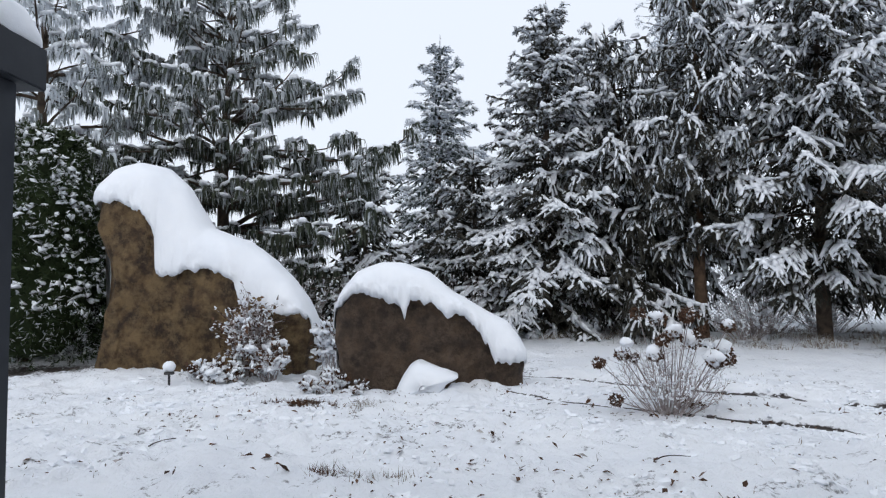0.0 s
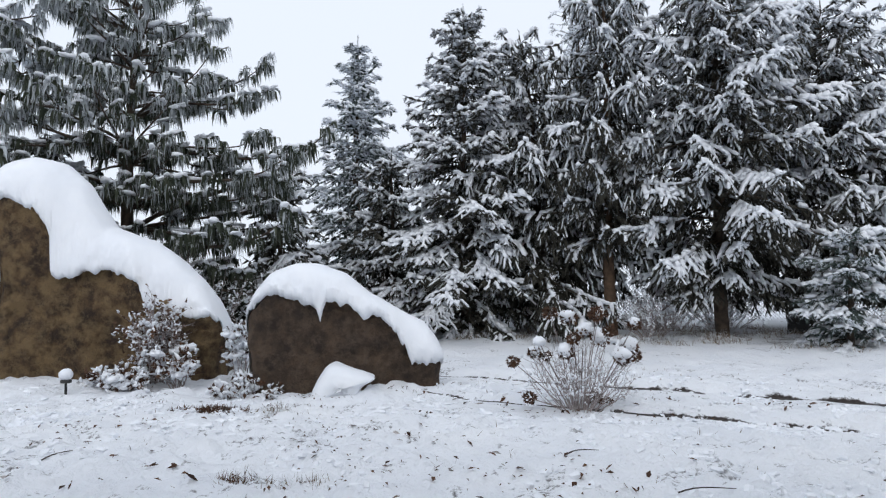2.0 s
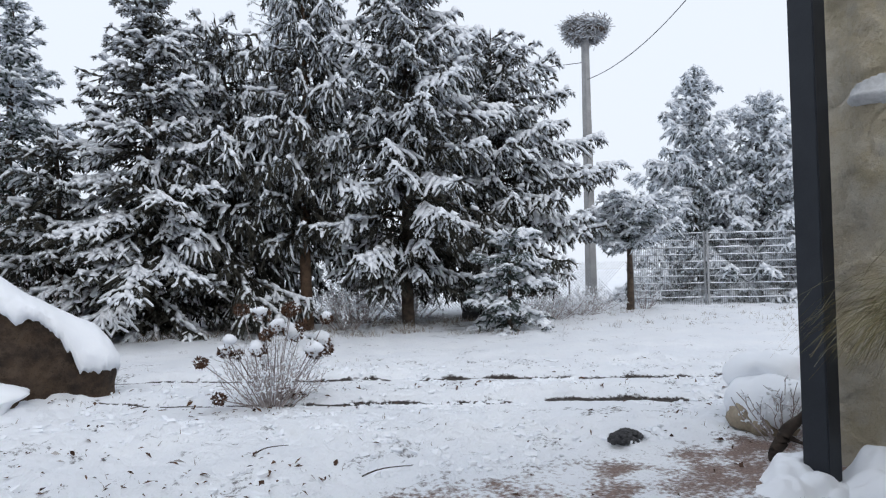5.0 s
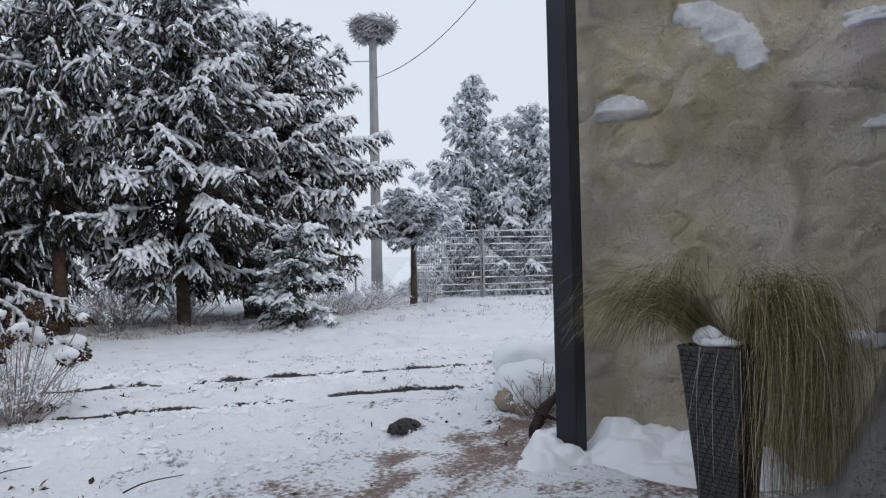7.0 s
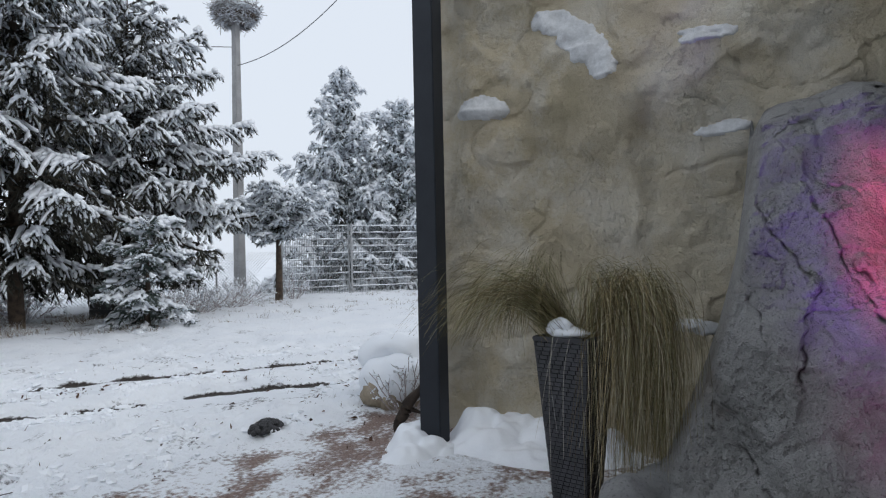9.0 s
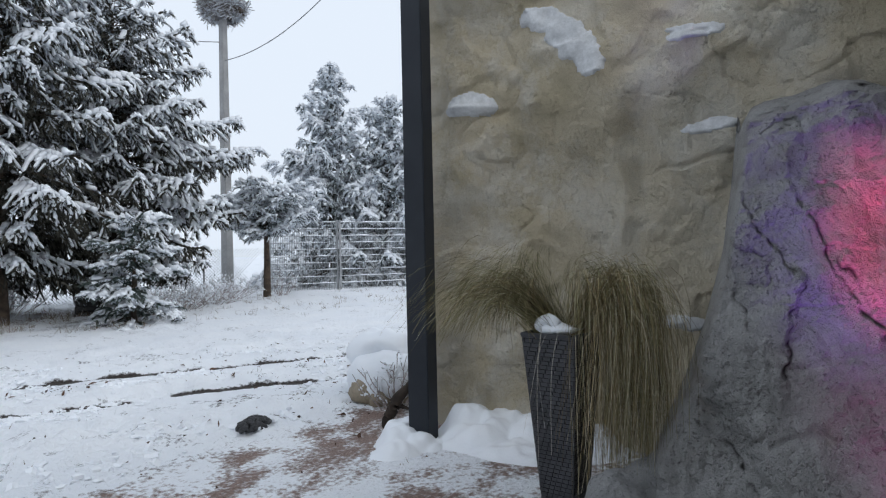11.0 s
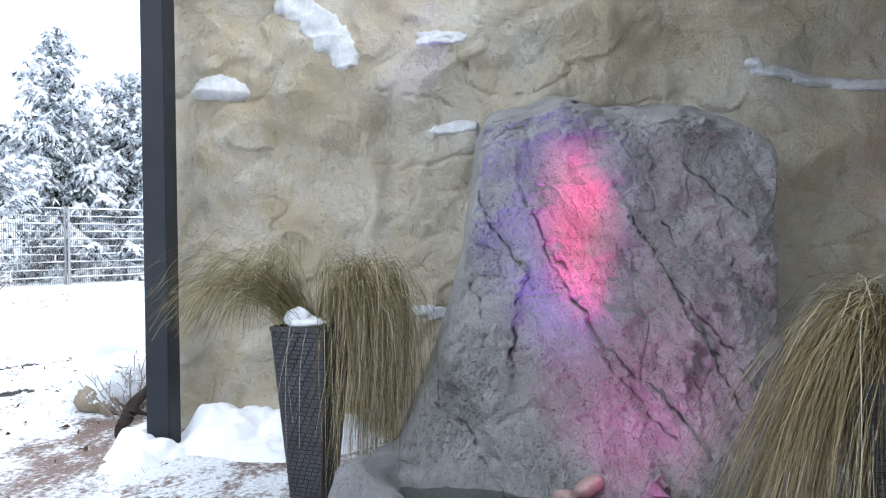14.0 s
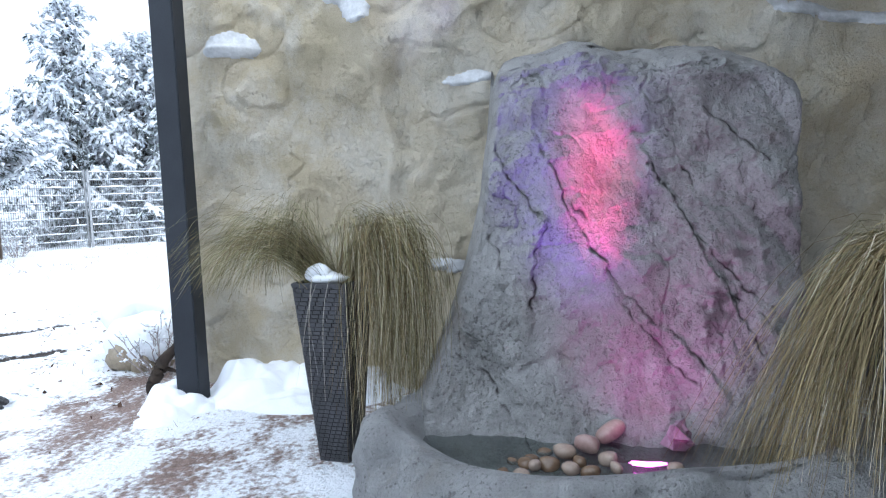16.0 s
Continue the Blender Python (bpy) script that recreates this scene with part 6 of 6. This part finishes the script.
PL = (3.03, 0.915)
planter("tall_planter", PL[0], PL[1], -12, 0.83, 0.265, 0.145, "tall tapered black wicker planter on the terrace")
hair_grass("hair_grass", pose(PL[0], PL[1], 0.83),
           [("arching_blades", GREENGRASS, ((0, 0.03, -0.02), 300, radians(100), 0.28, 0.46, 0.45, 0.12, 0.0015, 1.2, 0, 0)),
            ("low_arching_blades", GREENGRASS, ((0, 0.03, -0.02), 280, radians(100), 0.26, 0.54, 0.34, 0.16, 0.0015, 1.15, 0, 0)),
            ("dry_arching_blades", STRAW, ((0, 0.03, -0.02), 220, radians(102), 0.34, 0.50, 0.40, 0.18, 0.0015, 1.15, 0, 0)),
            ("hanging_blades", STRAW, ((0.03, -0.08, -0.02), 1000, radians(-86), 0.46, 0.37, 0.44, 0.88, 0.0013, 2.3, 0, 0.28)),
            ("green_blades", GREENGRASS, ((0.03, -0.08, -0.02), 450, radians(-86), 0.50, 0.38, 0.46, 0.80, 0.0013, 2.2, 0, 0.26)),
            ("front_wisps", PALEGRASS, ((-0.135, 0.02, 0.015), 9, radians(170), 0.9, 0.05, 0.03, 0.52, 0.0013, 1.5, 2.4, 0)),
            ("rear_blades", GREENGRASS, ((0, 0, -0.02), 90, radians(-60), 0.4, 0.52, 0.42, 0.12, 0.0011, 1.25, 2.4, 0))],
           "arching olive and straw-coloured hair grass in the planter", 91)
v, f = lump((0, 0, 0), (0.09, 0.10, 0.03), 15, 0.3, 9, 14)
v2, f2 = lump((-0.02, 0.02, 0.02), (0.05, 0.06, 0.04), 16, 0.5, 9, 12)
v, f = merge([(v, f), (v2, f2)])
tagged(piece("snow_clump", v, f, SNOW, at=pose(PL[0] - 0.05, PL[1] + 0.02, 0.845)), "clump of snow on the planter's soil", "snow")

PR = (2.40, -1.25)
planter("tall_planter", PR[0], PR[1], -10, 0.74, 0.30, 0.16, "tall tapered black wicker planter under a mop of grass")
hair_grass("hair_grass", pose(PR[0], PR[1], 0.74),
           [("hanging_blades", STRAW, ((0, 0, -0.02), 640, radians(100), 0.28, 0.56, 0.40, 0.80, 0.0014, 1.05, 1.9, 0)),
            ("arching_blades", GREENGRASS, ((0, 0, -0.02), 260, radians(50), 0.8, 0.42, 0.38, 0.40, 0.0013, 1.25, 2.4, 0.1)),
            ("front_wisps", STRAW, ((0, 0, -0.02), 70, radians(160), 0.4, 0.34, 0.40, 0.70, 0.0016, 1.8, 2.4, 0.1))],
           "thick mop of straw-coloured hair grass hanging over a planter", 92)


# ---- small things ----
def path_lamp(x, y):
    t = thing("garden_lamp", on_ground(x, y, 0, 0.03), "small black mushroom garden lamp with a snow cap", "lamp")
    piece("stake", *tube(np.array([[0, 0, 0], [0, 0, 0.16]]), 0.014, 8), PLASTIC, t)
    piece("shade", *tube(np.array([[0, 0, 0.15], [0, 0, 0.175], [0, 0, 0.19]]), [0.055, 0.055, 0.02], 14), PLASTIC, t)
    v, f = lump((0, 0, 0.235), (0.068, 0.068, 0.062), 3, 0.1, 9, 14)
    piece("snow_cap", v, f, SNOW, t)


path_lamp(-3.02, 7.42)


def pellet_heap(x, y):
    r = np.random.default_rng(101)
    n = 150
    a, q = r.uniform(0, 2 * np.pi, n), np.sqrt(r.random(n))
    p = np.stack([0.15 * q * np.cos(a), 0.10 * q * np.sin(a), 0.045 * (1 - q ** 2) + 0.008], -1)
    size = r.uniform(0.010, 0.022, n)
    v, f = stamp(ball(5, 6), p, unit(r.normal(size=(n, 3))), unit(r.normal(size=(n, 3))), size * 1.3, size, size)
    t = thing("dark_heap", on_ground(x, y, 20, 0.0), "small heap of dark clinker lumps lying on the snow", "heap")
    tagged(piece("clinker", v, f, COAL, t, smooth=False), kind="stuff")
    v, f = lump((0, 0, 0.005), (0.13, 0.085, 0.03), 8, 0.15)
    piece("core", v, f, COAL, t)


pellet_heap(3.57, 3.26)


def edge_rock(x, y):
    t = thing("edge_rock", on_ground(x, y, -33, 0.03), "two pale sandy boulders almost covered with snow", "boulder")
    for name, at, size, seed in (("stone", (0, 0.0, 0.09), (0.33, 0.30, 0.17), 12), ("rear_stone", (0.10, 0.30, 0.26), (0.30, 0.26, 0.20), 16), ("foot_stone", (-0.14, -0.17, 0.07), (0.13, 0.12, 0.11), 14)):
        v, f = lump(at, size, seed, 0.20, 15, 22)
        piece(name, v + 0.02 * noise3(v, 0.09, seed)[:, None], f, BOULDER, t)
    for at, size, seed in (((0.05, 0.02, 0.20), (0.36, 0.36, 0.21), 13), ((0.14, 0.32, 0.38), (0.33, 0.30, 0.18), 17)):
        v, f = lump(at, size, seed, 0.14, 19, 30)
        piece("snow_cap", v + 0.03 * noise3(v, 0.13, seed)[:, None] + 0.010 * noise3(v, 0.04, seed + 1)[:, None], f, SNOW, t)


edge_rock(4.78, 2.93)
twiggy_shrub("lavender_bush", "snow-dusted lavender tuft beside the boulder", 4.46, 2.66, 0.50, 0.32, 30, 103, 3, 0.6, 0, 0.006, 1.3, 0.010)


def driftwood(x, y):
    t = thing("driftwood", on_ground(x, y, -60, 0.02), "dark gnarled piece of driftwood leaning by the post", "wood")
    s = np.linspace(0, 1, 26)
    p = np.stack([-0.10 + 0.20 * s ** 1.3, 0.03 - 0.02 * s, 0.01 + 0.34 * s ** 0.85 + 0.008 * np.sin(14 * s)], -1)
    v, f = tube(p, (0.008 + 0.034 * np.sin(np.pi * s ** 0.75) ** 0.8), 11)
    piece("stem", v + 0.012 * noise3(v, 0.05, 3)[:, None] + 0.008 * noise3(v * [3, 3, 0.6], 0.04, 4)[:, None], f, DRIFT, t)
    p = np.stack([0.0 + 0.10 * s, 0.02 + 0.0 * s, 0.17 - 0.04 * s], -1)
    piece("stub", *tube(p, 0.018 * (1 - 0.7 * s), 7), DRIFT, t)


driftwood(4.01, 2.36)


def snow_bank(name, spots, label, seed):
    """Heaped snow: a field of merged mounds over the ground."""
    c = np.array(spots)
    xs = np.arange((c[:, 0] - c[:, 2] * 2).min(), (c[:, 0] + c[:, 2] * 2).max(), 0.014)
    ys = np.arange((c[:, 1] - c[:, 3] * 2).min(), (c[:, 1] + c[:, 3] * 2).max(), 0.014)
    x, y = np.meshgrid(xs, ys, indexing="ij")
    wx, wy = x + 0.03 * noise2(x, y, 0.12, seed), y + 0.03 * noise2(x, y, 0.12, seed + 1)
    h = 0 * x
    for cx, cy, a, b, top in spots:
        q = ((wx - cx) / a) ** 2 + ((wy - cy) / b) ** 2
        h = np.maximum(h, top * np.exp(-q ** 2.2 * 0.9))
    h = h * (1 + 0.16 * noise2(x, y, 0.10, seed + 2)) + 0.012 * noise2(x, y, 0.05, seed + 3) * np.clip(h / 0.05, 0, 1) - 0.012
    v = np.stack([x, y, ground_height(x, y) + h], -1).reshape(-1, 3)
    f = grid_faces(len(xs), len(ys))
    f = f[(h.ravel()[f] > -0.006).any(1)]
    tagged(piece(name, v, f, SNOW), label, "snow", kind="stuff")


snow_bank("snow_bank", [(4.04, 1.84, 0.22, 0.17, 0.20), (4.04, 1.62, 0.21, 0.2, 0.19), (4.04, 1.36, 0.22, 0.24, 0.175), (4.0, 1.1, 0.22, 0.24, 0.15), (3.88, 1.72, 0.20, 0.24, 0.14), (3.84, 1.4, 0.24, 0.34, 0.08)],
          "bank of cleared snow piled along the wall", 111)
snow_bank("snow_bank", [(3.68, 2.17, 0.13, 0.12, 0.11), (3.82, 2.24, 0.17, 0.11, 0.13), (3.53, 2.10, 0.17, 0.13, 0.07), (3.66, 2.02, 0.10, 0.08, 0.10), (3.70, 1.94, 0.09, 0.07, 0.05)],
          "lumps of snow heaped round the post's foot", 121)


def scatter(name, label, count, seed, make, mat, region):
    """Many small things lying or standing on the snow, as one stuff object."""
    r = np.random.default_rng(seed)
    x, y = region(r, count * 3)
    score = noise2(x, y, 0.55, seed) + 0.6 * noise2(x, y, 0.2, seed + 1) + 0.5 * r.random(len(x))
    pick = np.argsort(-score)[:count]
    x, y = x[pick], y[pick]
    z = ground_height(x, y)
    v, f = make(r, np.stack([x, y, z], -1))
    ob = piece(name, v, f, mat, smooth=False)
    tagged(ob, label, name.replace("_", " "), kind="stuff")


def leaf_shapes(r, p):
    n = len(p)
    d = unit(r.normal(size=(n, 3)) * [1, 1, 0.35])
    s = unit(np.cross(d, r.normal(size=(n, 3)) * 0.5 + [0, 0, 1]))
    size = (0.010 + 0.030 * r.random(n) ** 3)[:, None]
    ln, w = size * r.uniform(0.8, 1.3, (n, 1)), size * r.uniform(0.3, 0.6, (n, 1))
    c = p + [0, 0, 0.012]
    up = np.array([0, 0, 0.006])
    v = np.stack([c - d * ln, c + s * w + up, c + d * ln * 1.1, c - s * w + up, c], 1).reshape(-1, 3)
    k = (np.arange(n) * 5)[:, None]
    return v, np.concatenate([k + [[0, 4, 1]], k + [[1, 4, 2]], k + [[2, 4, 3]], k + [[3, 4, 0]]])


def blade_shapes(height, per, lean, width=0.003):
    def make(r, p):
        k = np.repeat(np.arange(len(p)), per)
        q = p[k] + r.normal(size=(len(k), 3)) * [0.05, 0.05, 0]
        d = unit(r.normal(size=(len(k), 3)) * lean + [0, 0, 1.0])
        tip = q + d * (height * r.uniform(0.4, 1.2, len(k)))[:, None]
        s = unit(np.cross(d, r.normal(size=(len(k), 3)))) * width
        q = q - [0, 0, 0.01]
        v = np.stack([q - s, q + s, tip], 1).reshape(-1, 3)
        return v, np.arange(len(v)).reshape(-1, 3)
    return make


def fan(lo, hi, near, far):
    def region(r, n):
        a, d = np.radians(r.uniform(lo, hi, n)), np.sqrt(r.uniform(near ** 2, far ** 2, n))
        return d * np.sin(a), d * np.cos(a)
    return region


def patch(cx, cy, rx, ry):
    def region(r, n):
        return cx + r.normal(size=n) * rx, cy + r.normal(size=n) * ry
    return region


def lawn_fan(r, n):
    x, y = fan(-38, 62, 3.3, 8.5)(r, n)
    return x, np.where(y + 0.13 * x < 3.6, y + 2.6, y)


def crumb_shapes(r, p):
    n = len(p)
    size = 0.010 + 0.026 * r.random(n) ** 2.5
    way = unit(r.normal(size=(n, 3)) * [1, 1, 0.2])
    v, f = stamp(GRAIN, p + [0, 0, 0.002], way, np.tile([0, 0, 1.0], (n, 1)) + 0.01, size * r.uniform(0.8, 1.8, n), size, size * 0.7)
    return v + 0.01 * np.stack([noise3(v, 0.02, 1), noise3(v, 0.02, 2), noise3(v, 0.02, 3)], -1), f


scatter("snow_crumbs", "loose crumbs of trampled snow on the lawn", 2600, 140, crumb_shapes, SNOW, lawn_fan)
scatter("leaf_litter", "brown fallen leaves scattered on the snow", 700, 131, leaf_shapes, DRYLEAF, fan(-38, 40, 3.3, 7.6))
scatter("leaf_litter", "brown fallen leaves scattered on the snow", 220, 132, leaf_shapes, DRYLEAF, fan(20, 62, 3.6, 9))
scatter("grass_tips", "dry grass tips poking through the snow", 260, 133, blade_shapes(0.045, 4, 0.8), WEED, fan(-38, 62, 3.4, 9.5))
scatter("grass_tuft", "reddish dry grass tuft at the terrace edge", 12, 134, blade_shapes(0.06, 16, 0.9), DRYLEAF, patch(-0.68, 4.14, 0.06, 0.03))
scatter("grass_tuft", "grey dry grass tuft at the terrace edge", 12, 135, blade_shapes(0.07, 14, 0.9), WEED, patch(-0.38, 4.16, 0.06, 0.03))
scatter("grass_tuft", "matted dry grass in a thawed patch", 34, 136, blade_shapes(0.05, 26, 1.2, 0.006), DRYLEAF, patch(-1.34, 6.42, 0.14, 0.05))
scatter("grass_tuft", "withered grass tuft in the snow", 10, 137, blade_shapes(0.09, 18, 0.8), WEED, patch(-0.73, 6.15, 0.05, 0.04))
scatter("dry_grass", "rough frosted grass and weeds under the trees", 1100, 138, blade_shapes(0.15, 7, 0.6, 0.004), WEED, fan(8, 40, 11.8, 15.5))
scatter("dry_grass", "rough frosted grass along the fence", 260, 139, blade_shapes(0.11, 7, 0.7, 0.004), WEED, fan(38, 62, 12.5, 20))


def fallen_twig(x, y, turn, length):
    s = np.linspace(0, 1, 8)
    p = np.stack([length * s, 0.02 * np.sin(5 * s), 0.012 + 0.012 * np.sin(3 * s)], -1)
    v, f = tube(p, 0.005 * (1 - 0.5 * s), 5)
    tagged(piece("fallen_twig", v, f, DRIFT, at=on_ground(x, y, turn, 0.0)), "thin dead twig lying on the snow", "twig", "fallen twigs")


fallen_twig(-2.05, 4.75, 62, 0.30)
fallen_twig(1.75, 3.62, 5, 0.36)
fallen_twig(1.35, 4.35, 20, 0.25)
